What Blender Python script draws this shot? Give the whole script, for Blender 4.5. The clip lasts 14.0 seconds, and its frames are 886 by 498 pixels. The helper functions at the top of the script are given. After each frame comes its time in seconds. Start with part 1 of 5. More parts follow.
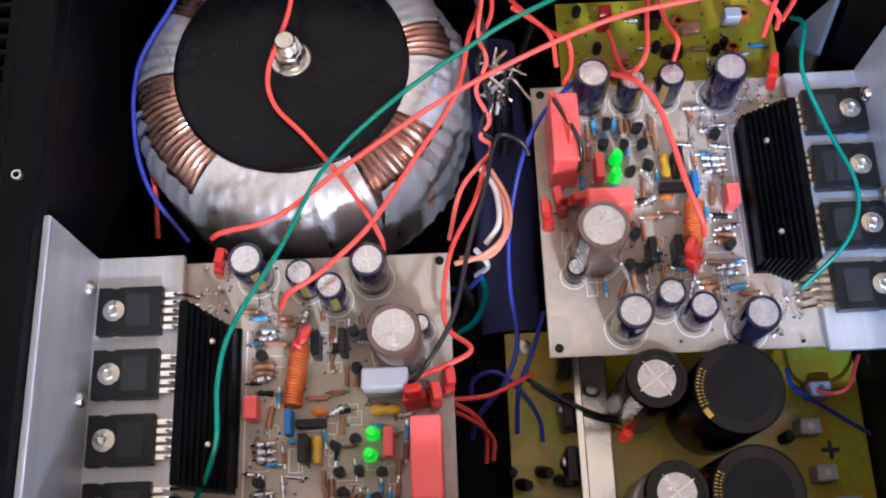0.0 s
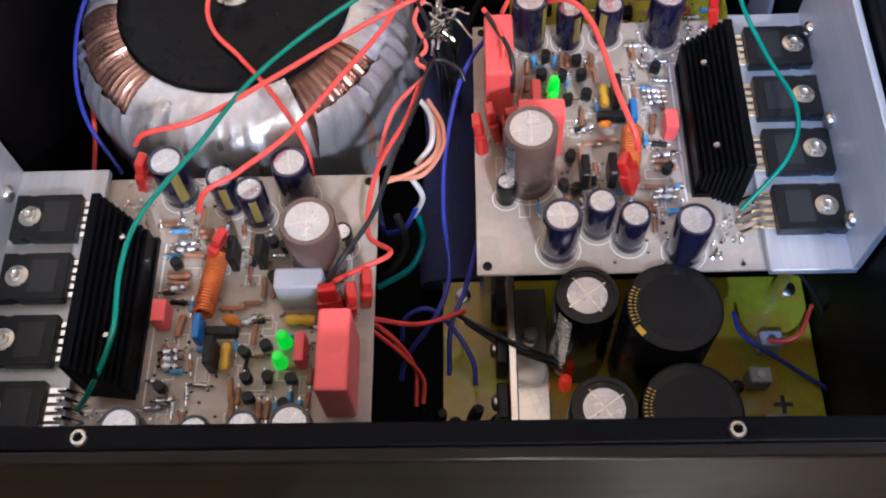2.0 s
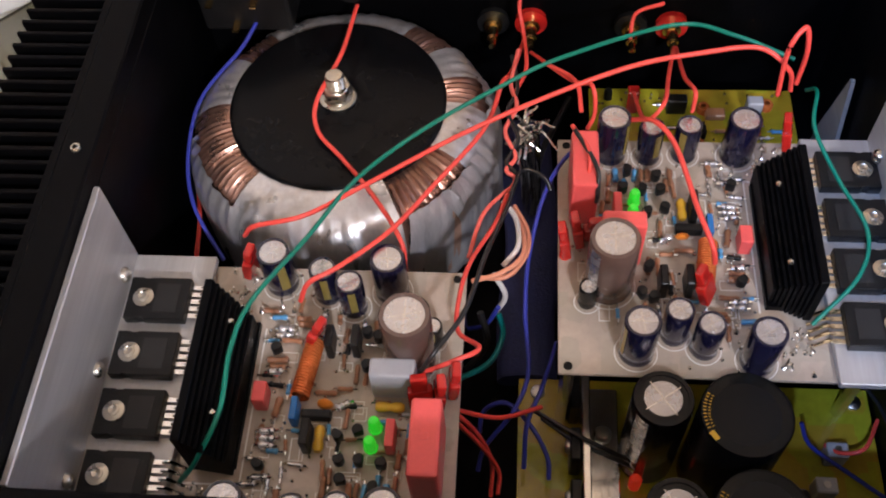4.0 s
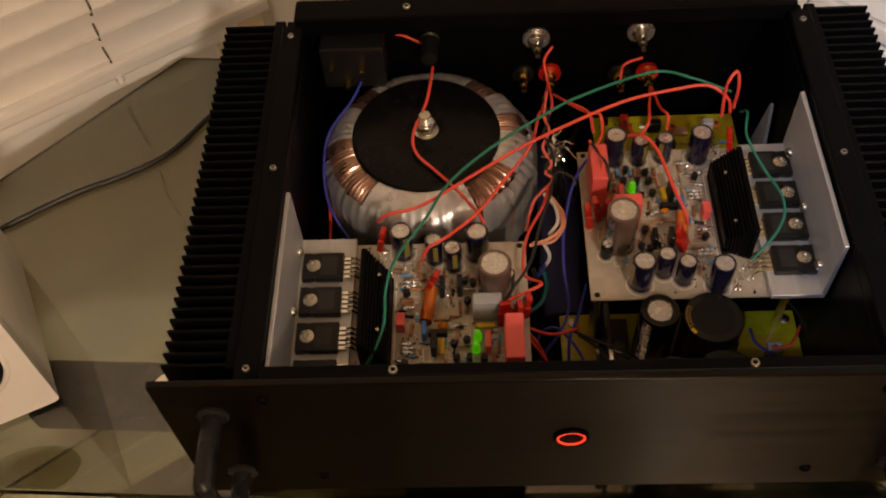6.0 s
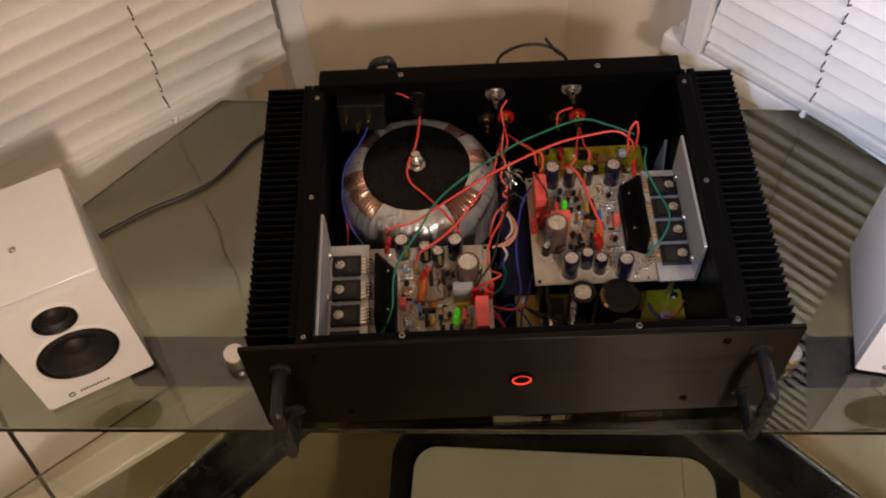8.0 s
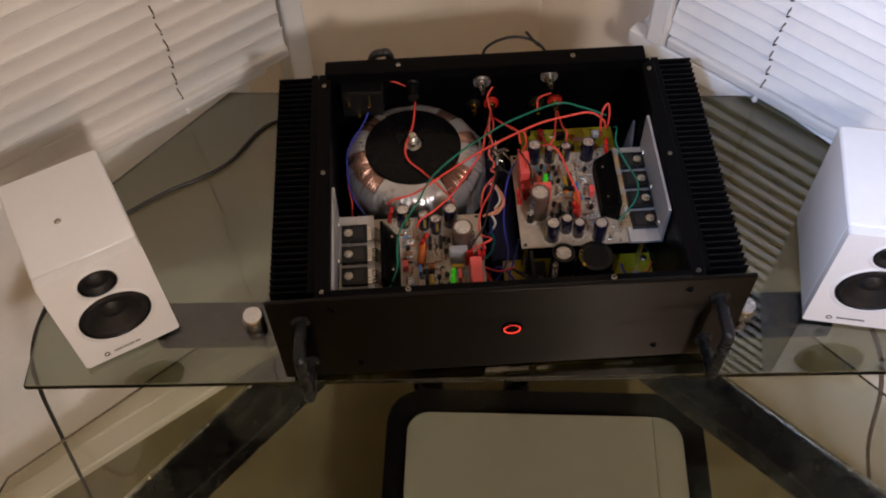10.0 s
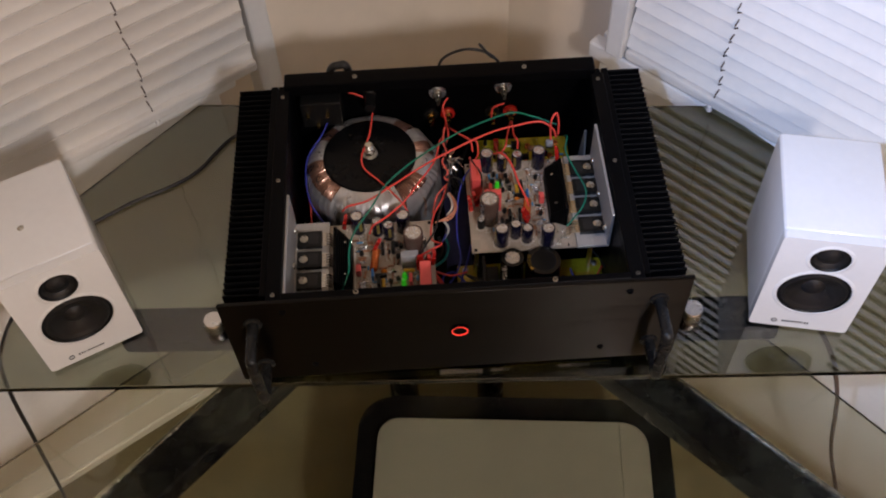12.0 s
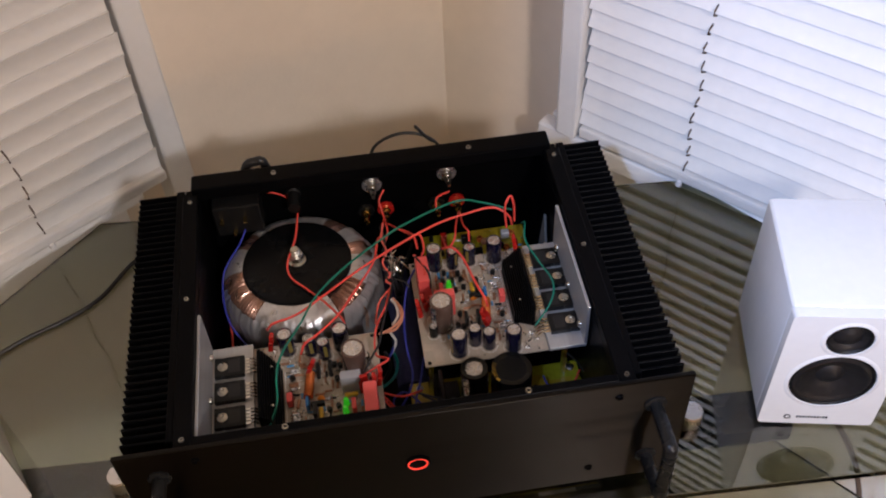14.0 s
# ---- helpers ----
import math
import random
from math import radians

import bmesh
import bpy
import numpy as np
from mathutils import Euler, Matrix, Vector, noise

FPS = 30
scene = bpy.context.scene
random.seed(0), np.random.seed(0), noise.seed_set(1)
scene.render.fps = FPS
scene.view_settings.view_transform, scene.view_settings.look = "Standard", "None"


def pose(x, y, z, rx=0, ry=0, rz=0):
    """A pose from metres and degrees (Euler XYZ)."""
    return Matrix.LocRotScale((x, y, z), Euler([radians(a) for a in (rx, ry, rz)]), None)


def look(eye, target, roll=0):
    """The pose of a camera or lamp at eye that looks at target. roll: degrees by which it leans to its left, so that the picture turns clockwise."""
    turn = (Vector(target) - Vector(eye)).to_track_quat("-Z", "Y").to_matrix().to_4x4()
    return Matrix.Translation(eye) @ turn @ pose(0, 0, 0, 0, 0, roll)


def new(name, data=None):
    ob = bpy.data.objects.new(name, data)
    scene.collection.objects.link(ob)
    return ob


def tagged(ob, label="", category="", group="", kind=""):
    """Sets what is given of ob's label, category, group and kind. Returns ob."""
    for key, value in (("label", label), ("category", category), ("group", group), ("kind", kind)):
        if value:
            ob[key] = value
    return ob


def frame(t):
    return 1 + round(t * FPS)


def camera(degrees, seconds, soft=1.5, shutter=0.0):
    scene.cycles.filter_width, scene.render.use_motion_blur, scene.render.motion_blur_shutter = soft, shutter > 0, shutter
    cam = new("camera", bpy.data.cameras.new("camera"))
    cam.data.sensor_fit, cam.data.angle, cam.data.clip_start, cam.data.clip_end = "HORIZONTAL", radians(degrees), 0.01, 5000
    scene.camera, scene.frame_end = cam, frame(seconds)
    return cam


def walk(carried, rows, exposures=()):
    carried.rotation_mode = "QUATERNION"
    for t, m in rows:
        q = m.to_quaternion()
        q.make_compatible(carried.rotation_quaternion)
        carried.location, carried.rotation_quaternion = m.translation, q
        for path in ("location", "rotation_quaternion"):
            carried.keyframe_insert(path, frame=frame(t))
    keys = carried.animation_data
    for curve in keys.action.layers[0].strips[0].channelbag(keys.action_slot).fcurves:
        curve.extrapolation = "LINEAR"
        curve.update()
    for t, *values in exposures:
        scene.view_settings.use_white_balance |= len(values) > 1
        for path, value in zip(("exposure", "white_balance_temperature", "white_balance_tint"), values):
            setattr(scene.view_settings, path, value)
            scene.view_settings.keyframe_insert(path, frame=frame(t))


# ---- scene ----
cam = camera(48.5, 14.0, soft=2.0, shutter=0.0)
PATH = [
    (0, (-0.012, -0.001, 1.226), (-0.05, 0.665, -0.659), -5.6),
    (0.5, (-0.009, -0.023, 1.182), (-0.031, 0.668, -0.695), -4.5),
    (1, (0.001, -0.041, 1.169), (-0.016, 0.686, -0.694), -4.2),
    (1.5, (0.013, -0.06, 1.167), (-0.047, 0.759, -0.657), -5.8),
    (2, (0.022, -0.078, 1.177), (-0.049, 0.849, -0.594), -5.0),
    (2.5, (0.022, -0.094, 1.186), (-0.069, 0.898, -0.548), -5.0),
    (3, (0.023, -0.094, 1.194), (-0.086, 0.943, -0.513), -4.5),
    (3.5, (0.02, -0.09, 1.193), (-0.103, 0.959, -0.506), -4.2),
    (3.7, (0.013, -0.088, 1.196), (-0.14, 0.972, -0.492), -5.3),
    (5.8, (-0.036, -0.204, 1.316), (-0.115, 0.97, -0.301), -4.9),
    (6, (-0.045, -0.242, 1.361), (-0.127, 0.916, -0.268), -4.7),
    (6.5, (-0.046, -0.308, 1.459), (-0.123, 0.835, -0.18), -5.5),
    (7, (-0.045, -0.343, 1.514), (-0.123, 0.763, -0.151), -6.0),
    (7.5, (-0.044, -0.363, 1.564), (-0.103, 0.742, -0.102), -5.7),
    (8, (-0.048, -0.375, 1.589), (-0.075, 0.743, -0.069), -3.6),
    (8.5, (-0.051, -0.406, 1.624), (-0.046, 0.701, -0.042), -3.5),
    (8.7, (-0.053, -0.423, 1.631), (-0.04, 0.687, -0.032), -3.1),
    (10.8, (-0.086, -0.481, 1.68), (-0.05, 0.648, 0.03), -1.4),
    (11, (-0.067, -0.486, 1.683), (-0.056, 0.64, 0.029), -1.9),
    (11.5, (-0.034, -0.496, 1.679), (-0.017, 0.653, 0.043), -2.8),
    (12, (-0.02, -0.501, 1.679), (0.002, 0.656, 0.048), -2.6),
    (12.5, (-0.019, -0.501, 1.668), (-0.02, 0.679, 0.054), -2.4),
    (13, (-0.014, -0.467, 1.637), (-0.038, 0.714, 0.023), -3.5),
    (13.5, (-0.019, -0.422, 1.576), (0.041, 0.874, 0.054), -3.9),
    (14, (-0.008, -0.411, 1.544), (0.128, 0.922, 0.059), -3.5),
]
# the clip's camera meters on the lit boards first, then on the room
EXPOSURES = [(0.0, 1.35, 4850, 10), (1.0, 1.35, 4850, 10), (2.0, 1.2, 4900, 10), (3.7, 0.9, 5250, 12), (5.8, -0.15, 8200, 14), (6.5, -0.2, 8600, 14), (7.5, -0.1, 7400, 14), (8.7, -0.1, 6500, 12), (11.0, -0.42, 6000, 12), (14.0, -0.18, 5900, 12)]
walk(cam, [(t, look(eye, target, roll)) for t, eye, target, roll in PATH], EXPOSURES)

# ---- light ----
world = bpy.data.worlds.new("night")
scene.world = world
world.use_nodes = True
world.node_tree.nodes["Background"].inputs[0].default_value = (0.9, 0.75, 0.6, 1)
world.node_tree.nodes["Background"].inputs[1].default_value = 0.02


def lamp(name, kind, energy, color, m, size=0.1, spot=60, blend=0.6):
    data = bpy.data.lights.new(name, kind)
    data.energy, data.color = energy, color
    if kind == "AREA":
        data.size = size
    else:
        data.shadow_soft_size = size
    if kind == "SPOT":
        data.spot_size, data.spot_blend = radians(spot), blend
    ob = new(name, data)
    ob.matrix_world = m
    return ob


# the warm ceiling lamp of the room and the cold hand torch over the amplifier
lamp("room_lamp", "AREA", 26, (1.0, 0.91, 0.86), look((0.55, -1.70, 2.30), (0.0, 0.3, 0.9)), 0.16)
lamp("floor_lamp_bulb", "POINT", 15, (1.0, 0.60, 0.28), pose(0.60, -1.85, 1.5), 0.06)
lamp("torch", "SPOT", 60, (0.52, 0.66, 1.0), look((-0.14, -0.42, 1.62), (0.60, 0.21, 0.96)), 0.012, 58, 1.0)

# ---- materials ----
def material(name, color, rough=0.5, metal=0.0, vary=0.15, scale=40.0, bump=0.0, bump_scale=300.0, stretch=(1, 1, 1), coat=0.0, emit=None, island=0.0, transmission=0.0, ior=1.45, aniso=0.0, spec=0.5):
    m = bpy.data.materials.new(name)
    m.use_nodes = True
    nt = m.node_tree
    b = nt.nodes["Principled BSDF"]
    b.inputs["Roughness"].default_value, b.inputs["Metallic"].default_value = rough, metal
    b.inputs["Coat Weight"].default_value, b.inputs["IOR"].default_value = coat, ior
    b.inputs["Transmission Weight"].default_value = transmission
    b.inputs["Anisotropic"].default_value = aniso
    b.inputs["Specular IOR Level"].default_value = spec
    tc = nt.nodes.new("ShaderNodeTexCoord")
    mp = nt.nodes.new("ShaderNodeMapping")
    mp.inputs["Scale"].default_value = stretch
    nt.links.new(tc.outputs["Object"], mp.inputs[0])
    n1 = nt.nodes.new("ShaderNodeTexNoise")
    n1.inputs["Scale"].default_value, n1.inputs["Detail"].default_value = scale, 6
    nt.links.new(mp.outputs[0], n1.inputs["Vector"])
    n2 = nt.nodes.new("ShaderNodeTexNoise")
    n2.inputs["Scale"].default_value, n2.inputs["Detail"].default_value = scale * 9, 3
    nt.links.new(mp.outputs[0], n2.inputs["Vector"])
    mx = nt.nodes.new("ShaderNodeMath")
    mx.operation = "MULTIPLY_ADD"
    mx.inputs[1].default_value, mx.inputs[2].default_value = 0.4, 0.0
    nt.links.new(n2.outputs["Fac"], mx.inputs[0])
    ad = nt.nodes.new("ShaderNodeMath")
    ad.operation = "MULTIPLY_ADD"
    ad.inputs[1].default_value = 0.6
    nt.links.new(n1.outputs["Fac"], ad.inputs[0])
    nt.links.new(mx.outputs[0], ad.inputs[2])
    ramp = nt.nodes.new("ShaderNodeMapRange")
    ramp.inputs["From Min"].default_value, ramp.inputs["From Max"].default_value = 0.3, 0.7
    ramp.inputs["To Min"].default_value, ramp.inputs["To Max"].default_value = 1 - vary, 1 + vary
    nt.links.new(ad.outputs[0], ramp.inputs[0])
    fac = ramp.outputs[0]
    if island:
        oi = nt.nodes.new("ShaderNodeObjectInfo")
        r2 = nt.nodes.new("ShaderNodeMapRange")
        r2.inputs["To Min"].default_value, r2.inputs["To Max"].default_value = 1 - island, 1 + island
        nt.links.new(oi.outputs["Random"], r2.inputs[0])
        mul = nt.nodes.new("ShaderNodeMath")
        mul.operation = "MULTIPLY"
        nt.links.new(fac, mul.inputs[0])
        nt.links.new(r2.outputs[0], mul.inputs[1])
        fac = mul.outputs[0]
    vm = nt.nodes.new("ShaderNodeVectorMath")
    vm.operation = "SCALE"
    vm.inputs[0].default_value = color[:3]
    nt.links.new(fac, vm.inputs["Scale"])
    nt.links.new(vm.outputs[0], b.inputs["Base Color"])
    rr = nt.nodes.new("ShaderNodeMapRange")
    rr.inputs["From Min"].default_value, rr.inputs["From Max"].default_value = 0.3, 0.7
    rr.inputs["To Min"].default_value, rr.inputs["To Max"].default_value = max(0.02, rough * 0.8), min(1, rough * 1.2)
    nt.links.new(n1.outputs["Fac"], rr.inputs[0])
    nt.links.new(rr.outputs[0], b.inputs["Roughness"])
    if bump:
        n3 = nt.nodes.new("ShaderNodeTexNoise")
        n3.inputs["Scale"].default_value, n3.inputs["Detail"].default_value = bump_scale, 4
        nt.links.new(mp.outputs[0], n3.inputs["Vector"])
        bp = nt.nodes.new("ShaderNodeBump")
        bp.inputs["Strength"].default_value, bp.inputs["Distance"].default_value = bump, 0.001
        nt.links.new(n3.outputs["Fac"], bp.inputs["Height"])
        nt.links.new(bp.outputs[0], b.inputs["Normal"])
    if emit:
        b.inputs["Emission Color"].default_value = (*emit[0], 1)
        b.inputs["Emission Strength"].default_value = emit[1]
    return m


M = {
    "anodised": material("black anodised aluminium", (0.0020, 0.0020, 0.0024), 0.4, 0.0, 0.25, 30, 0.15, 900, spec=0.06),
    "panel": material("brushed black aluminium", (0.021, 0.019, 0.017), 0.36, 1.0, 0.12, 25, 0.02, 2500, (0.02, 1, 1), aniso=1.0),
    "satin": material("satin black anodised bar", (0.012, 0.012, 0.012), 0.28, 0.0, 0.15, 60, 0.05, 900, spec=0.3),
    "inner": material("matt black steel", (0.0015, 0.0015, 0.0018), 0.45, 0.0, 0.3, 20, 0.2, 700, spec=0.05),
    "alu": material("mill aluminium", (0.50, 0.50, 0.50), 0.45, 0.6, 0.14, 50, 0.25, 300, (1, 0.06, 1)),
    "alu_bright": material("bright zinc", (0.8, 0.79, 0.76), 0.22, 1.0, 0.1, 90, 0.1, 500),
    "steel": material("zinc plated steel", (0.52, 0.50, 0.44), 0.3, 1.0, 0.1, 150),
    # gold tone is warm light put into the colour of tinned pins
    "pin_warm_lit": material("tinned pin in warm light", (0.72, 0.60, 0.40), 0.2, 1.0, 0.2, 200),
    "brass": material("gilt brass", (0.75, 0.52, 0.2), 0.22, 1.0, 0.1, 150),
    "pcb": material("pale fibreglass board", (0.42, 0.345, 0.275), 0.32, 0.0, 0.14, 35, 0.05, 400, coat=0.3),
    "pcb_green": material("yellow green fibreglass board", (0.34, 0.33, 0.015), 0.22, 0.0, 0.25, 28, 0.05, 300, coat=0.3),
    "silk": material("white silkscreen ink", (0.75, 0.74, 0.7), 0.5, 0, 0.05, 200),
    "blue_sleeve": material("dark blue capacitor sleeve", (0.007, 0.0065, 0.022), 0.14, 0.0, 0.15, 120, coat=0.5),
    "brown_sleeve": material("brown capacitor sleeve", (0.10, 0.062, 0.05), 0.24, 0.0, 0.15, 120, coat=0.4),
    "black_sleeve": material("black capacitor sleeve", (0.006, 0.006, 0.006), 0.2, 0.0, 0.2, 120, spec=0.35),
    "olive_sleeve": material("olive band on sleeve", (0.22, 0.17, 0.04), 0.22, 0.0, 0.15, 120, coat=0.4),
    "can_top": material("bare can top", (0.55, 0.55, 0.57), 0.26, 0.85, 0.12, 200, 0.1, 500),
    "film_red": material("red film capacitor", (0.72, 0.10, 0.09), 0.35, 0.0, 0.08, 80, island=0.06),
    "film_grey": material("grey film capacitor", (0.36, 0.36, 0.38), 0.4, 0.0, 0.06, 80),
    "boot_red": material("red vinyl terminal boot", (0.50, 0.018, 0.012), 0.2, 0.0, 0.2, 150, coat=0.4, transmission=0.15),
    "yellow": material("yellow capacitor", (0.6, 0.36, 0.02), 0.35, 0.0, 0.1, 100),
    "orange": material("orange ceramic", (0.7, 0.22, 0.02), 0.35, 0.0, 0.1, 100),
    "blue_box": material("blue trimmer", (0.03, 0.16, 0.45), 0.35, 0.0, 0.1, 100),
    "resistor": material("tan resistor", (0.30, 0.14, 0.07), 0.35, 0.0, 0.2, 200, island=0.25),
    "resistor_blue": material("blue resistor", (0.10, 0.30, 0.55), 0.35, 0.0, 0.15, 200),
    "plastic_black": material("black epoxy package", (0.008, 0.008, 0.008), 0.36, 0.0, 0.2, 150, 0.2, 900, spec=0.3),
    "plastic_dark": material("dark grey epoxy recess", (0.014, 0.014, 0.014), 0.55, 0.0, 0.2, 150),
    "winding": material("taped copper winding", (0.36, 0.21, 0.155), 0.30, 0.85, 0.22, 60, 0.2, 200, (1, 1, 0.2)),
    "copper_film": material("copper coloured film", (0.62, 0.40, 0.28), 0.3, 0.7, 0.25, 60, 0.5, 120),
    "copper": material("enamelled copper wire", (0.52, 0.18, 0.07), 0.22, 0.9, 0.2, 60, 0.1, 300),
    "coil": material("orange enamelled wire", (0.72, 0.20, 0.05), 0.25, 0.5, 0.15, 60),
    "solder": material("tinned lead", (0.75, 0.73, 0.68), 0.2, 1.0, 0.15, 300),
    "led": material("lit green lamp", (0.04, 0.40, 0.015), 0.12, 0.0, 0.1, 200, coat=0.5, emit=((0.10, 1.0, 0.02), 0.2)),
    "led_red": material("lit red ring", (0.6, 0.02, 0.02), 0.3, 0.0, 0.1, 200, emit=((1.0, 0.06, 0.03), 1.3)),
    "led_dim": material("red diode body", (0.55, 0.03, 0.01), 0.2, 0.0, 0.1, 200, emit=((1.0, 0.05, 0.01), 0.12)),
    "red": material("red silicone wire", (0.72, 0.07, 0.05), 0.38, 0.0, 0.08, 60),
    "pinkred": material("faded red wire", (0.74, 0.13, 0.10), 0.38, 0.0, 0.1, 60),
    "pink": material("pale orange wire", (0.72, 0.30, 0.18), 0.4, 0.0, 0.1, 60),
    "white": material("white insulated wire", (0.7, 0.66, 0.62), 0.4, 0.0, 0.1, 60),
    "green": material("green wire", (0.01, 0.17, 0.11), 0.35, 0.0, 0.1, 60),
    "teal": material("teal wire", (0.01, 0.25, 0.26), 0.35, 0.0, 0.1, 60),
    "blue": material("blue wire", (0.035, 0.045, 0.33), 0.35, 0.0, 0.1, 60),
    "black": material("black wire", (0.012, 0.012, 0.012), 0.35, 0.0, 0.2, 60),
    "cloth": material("dark blue woven sleeve", (0.03, 0.034, 0.10), 0.8, 0.0, 0.3, 60, 0.5, 900),
    "tape": material("silver polyester tape", (0.60, 0.585, 0.585), 0.32, 0.7, 0.18, 60, 0.5, 120, (1, 1, 0.3)),
    "disc": material("black steel dish", (0.004, 0.004, 0.0045), 0.26, 0.0, 0.25, 30, 0.15, 300, spec=0.14),
    "speaker_white": material("white lacquered wood", (0.78, 0.77, 0.75), 0.22, 0.0, 0.03, 15, coat=0.4),
    "cone": material("woven black cone", (0.010, 0.010, 0.011), 0.36, 0.0, 0.3, 250, 0.4, 900),
    "rubber": material("black rubber", (0.006, 0.006, 0.006), 0.45, 0.0, 0.2, 80, spec=0.25),
    "ink": material("black print", (0.02, 0.02, 0.02), 0.4, 0.0, 0.1, 80),
    "blind": material("white vinyl slat", (0.74, 0.71, 0.66), 0.42, 0.0, 0.05, 8, 0.1, 60, island=0.04),
    "cord": material("brown blind cord", (0.10, 0.07, 0.05), 0.8, 0.0, 0.3, 150),
    "wall": material("cream painted plaster", (0.80, 0.69, 0.55), 0.7, 0.0, 0.05, 4, 0.25, 160),
    "trim_white": material("white painted trim", (0.78, 0.76, 0.72), 0.4, 0.0, 0.04, 10),
    "carpet": material("beige carpet", (0.18, 0.15, 0.08), 0.95, 0.0, 0.25, 18, 0.9, 350),
    "ceiling": material("white ceiling paint", (0.75, 0.73, 0.68), 0.85, 0.0, 0.04, 6, 0.3, 120),
    "frame_black": material("black powder coat", (0.007, 0.007, 0.009), 0.25, 0.0, 0.2, 40, 0.1, 500, spec=0.3),
    "chrome": material("brushed nickel", (0.7, 0.68, 0.64), 0.24, 1.0, 0.06, 100),
    "printer_silver": material("silver grey printer lid", (0.29, 0.275, 0.24), 0.42, 0.1, 0.06, 40, 0.1, 600),
    "printer_black": material("gloss black printer body", (0.005, 0.005, 0.006), 0.22, 0.0, 0.2, 40),
    "night": material("dark window glass", (0.02, 0.022, 0.03), 0.05, 0.0, 0.1, 5),
}

def traces(name, other, scale, amount):
    """Copper areas that show faintly through a board: straight-edged cells in a second colour."""
    nt = M[name].node_tree
    b = nt.nodes["Principled BSDF"]
    old = b.inputs["Base Color"].links[0].from_socket
    tc = nt.nodes.new("ShaderNodeTexCoord")
    vo = nt.nodes.new("ShaderNodeTexVoronoi")
    vo.distance = "CHEBYCHEV"
    vo.inputs["Scale"].default_value = scale
    nt.links.new(tc.outputs["Object"], vo.inputs["Vector"])
    sp = nt.nodes.new("ShaderNodeSeparateColor")
    nt.links.new(vo.outputs["Color"], sp.inputs[0])
    mr = nt.nodes.new("ShaderNodeMapRange")
    mr.inputs["From Min"].default_value, mr.inputs["From Max"].default_value = 0.35, 0.75
    mr.inputs["To Max"].default_value = amount
    nt.links.new(sp.outputs[0], mr.inputs[0])
    mx = nt.nodes.new("ShaderNodeMix")
    mx.data_type = "RGBA"
    nt.links.new(mr.outputs[0], mx.inputs["Factor"])
    nt.links.new(old, mx.inputs[6])
    mx.inputs[7].default_value = (*other, 1)
    nt.links.new(mx.outputs[2], b.inputs["Base Color"])


traces("pcb", (0.30, 0.285, 0.22), 130, 0.4)
traces("pcb_green", (0.42, 0.17, 0.02), 60, 0.42)

# fine horizontal brushing spreads highlights up and down
pn = M["panel"].node_tree
pc = pn.nodes.new("ShaderNodeCombineXYZ")
pc.inputs["Z"].default_value = 1.0
pn.links.new(pc.outputs[0], pn.nodes["Principled BSDF"].inputs["Tangent"])

# greenish tint, darkened so the colour also holds the shade below the shelf
glass = bpy.data.materials.new("clear table glass")
glass.use_nodes = True
gb = glass.node_tree.nodes["Principled BSDF"]
gb.inputs["Base Color"].default_value = (0.31, 0.325, 0.225, 1)
gb.inputs["Roughness"].default_value, gb.inputs["Transmission Weight"].default_value, gb.inputs["IOR"].default_value = 0.01, 1.0, 1.85
M["glass"] = glass
lower = glass.copy()
lower.name = "clear lower glass"
lower.node_tree.nodes["Principled BSDF"].inputs["IOR"].default_value = 1.5
lower.node_tree.nodes["Principled BSDF"].inputs["Base Color"].default_value = (0.72, 0.70, 0.55, 1)
M["glass_lower"] = lower

# ---- mesh helpers ----
BOXED = set()


def box(bm, x0, x1, y0, y1, z0, z1, bevel=0.0, seg=1, m=None):
    BOXED.add(id(bm))
    r = bmesh.ops.create_cube(bm, size=1.0)
    vs = r["verts"]
    for v in vs:
        v.co = Vector(((x0 + x1) / 2 + v.co.x * (x1 - x0), (y0 + y1) / 2 + v.co.y * (y1 - y0), (z0 + z1) / 2 + v.co.z * (z1 - z0)))
    if bevel:
        es = list({e for v in vs for e in v.link_edges})
        vs = list({v for f in bmesh.ops.bevel(bm, geom=es, offset=bevel, segments=seg, affect="EDGES", profile=0.5)["faces"] for v in f.verts} | {v for v in vs if v.is_valid})
    if m is not None:
        for v in vs:
            v.co = m @ v.co
    return vs


def lathe(bm, profile, seg=24, m=None):
    """A turned body about z from (radius, height) pairs."""
    rings = []
    for r, z in profile:
        if r < 1e-6:
            rings.append([bm.verts.new((0, 0, z))])
        else:
            rings.append([bm.verts.new((r * math.cos(2 * math.pi * i / seg), r * math.sin(2 * math.pi * i / seg), z)) for i in range(seg)])
    for a, b in zip(rings, rings[1:]):
        if len(a) == 1 and len(b) == 1:
            continue
        for i in range(seg):
            j = (i + 1) % seg
            if len(a) == 1:
                f = [a[0], b[i], b[j]]
            elif len(b) == 1:
                f = [a[i], b[0], a[j]]
            else:
                f = [a[i], b[i], b[j], a[j]]
            bm.faces.new(f[::-1])
    if m is not None:
        for ring in rings:
            for v in ring:
                v.co = m @ v.co


def spline(points, steps=10):
    p = [Vector(q) for q in points]
    p = [p[0] * 2 - p[1]] + p + [p[-1] * 2 - p[-2]]
    out = []
    for i in range(1, len(p) - 2):
        for k in range(steps):
            t = k / steps
            out.append(0.5 * ((2 * p[i]) + (p[i + 1] - p[i - 1]) * t + (2 * p[i - 1] - 5 * p[i] + 4 * p[i + 1] - p[i + 2]) * t * t + (3 * p[i] - p[i - 1] - 3 * p[i + 1] + p[i + 2]) * t ** 3))
    out.append(p[-2])
    return out


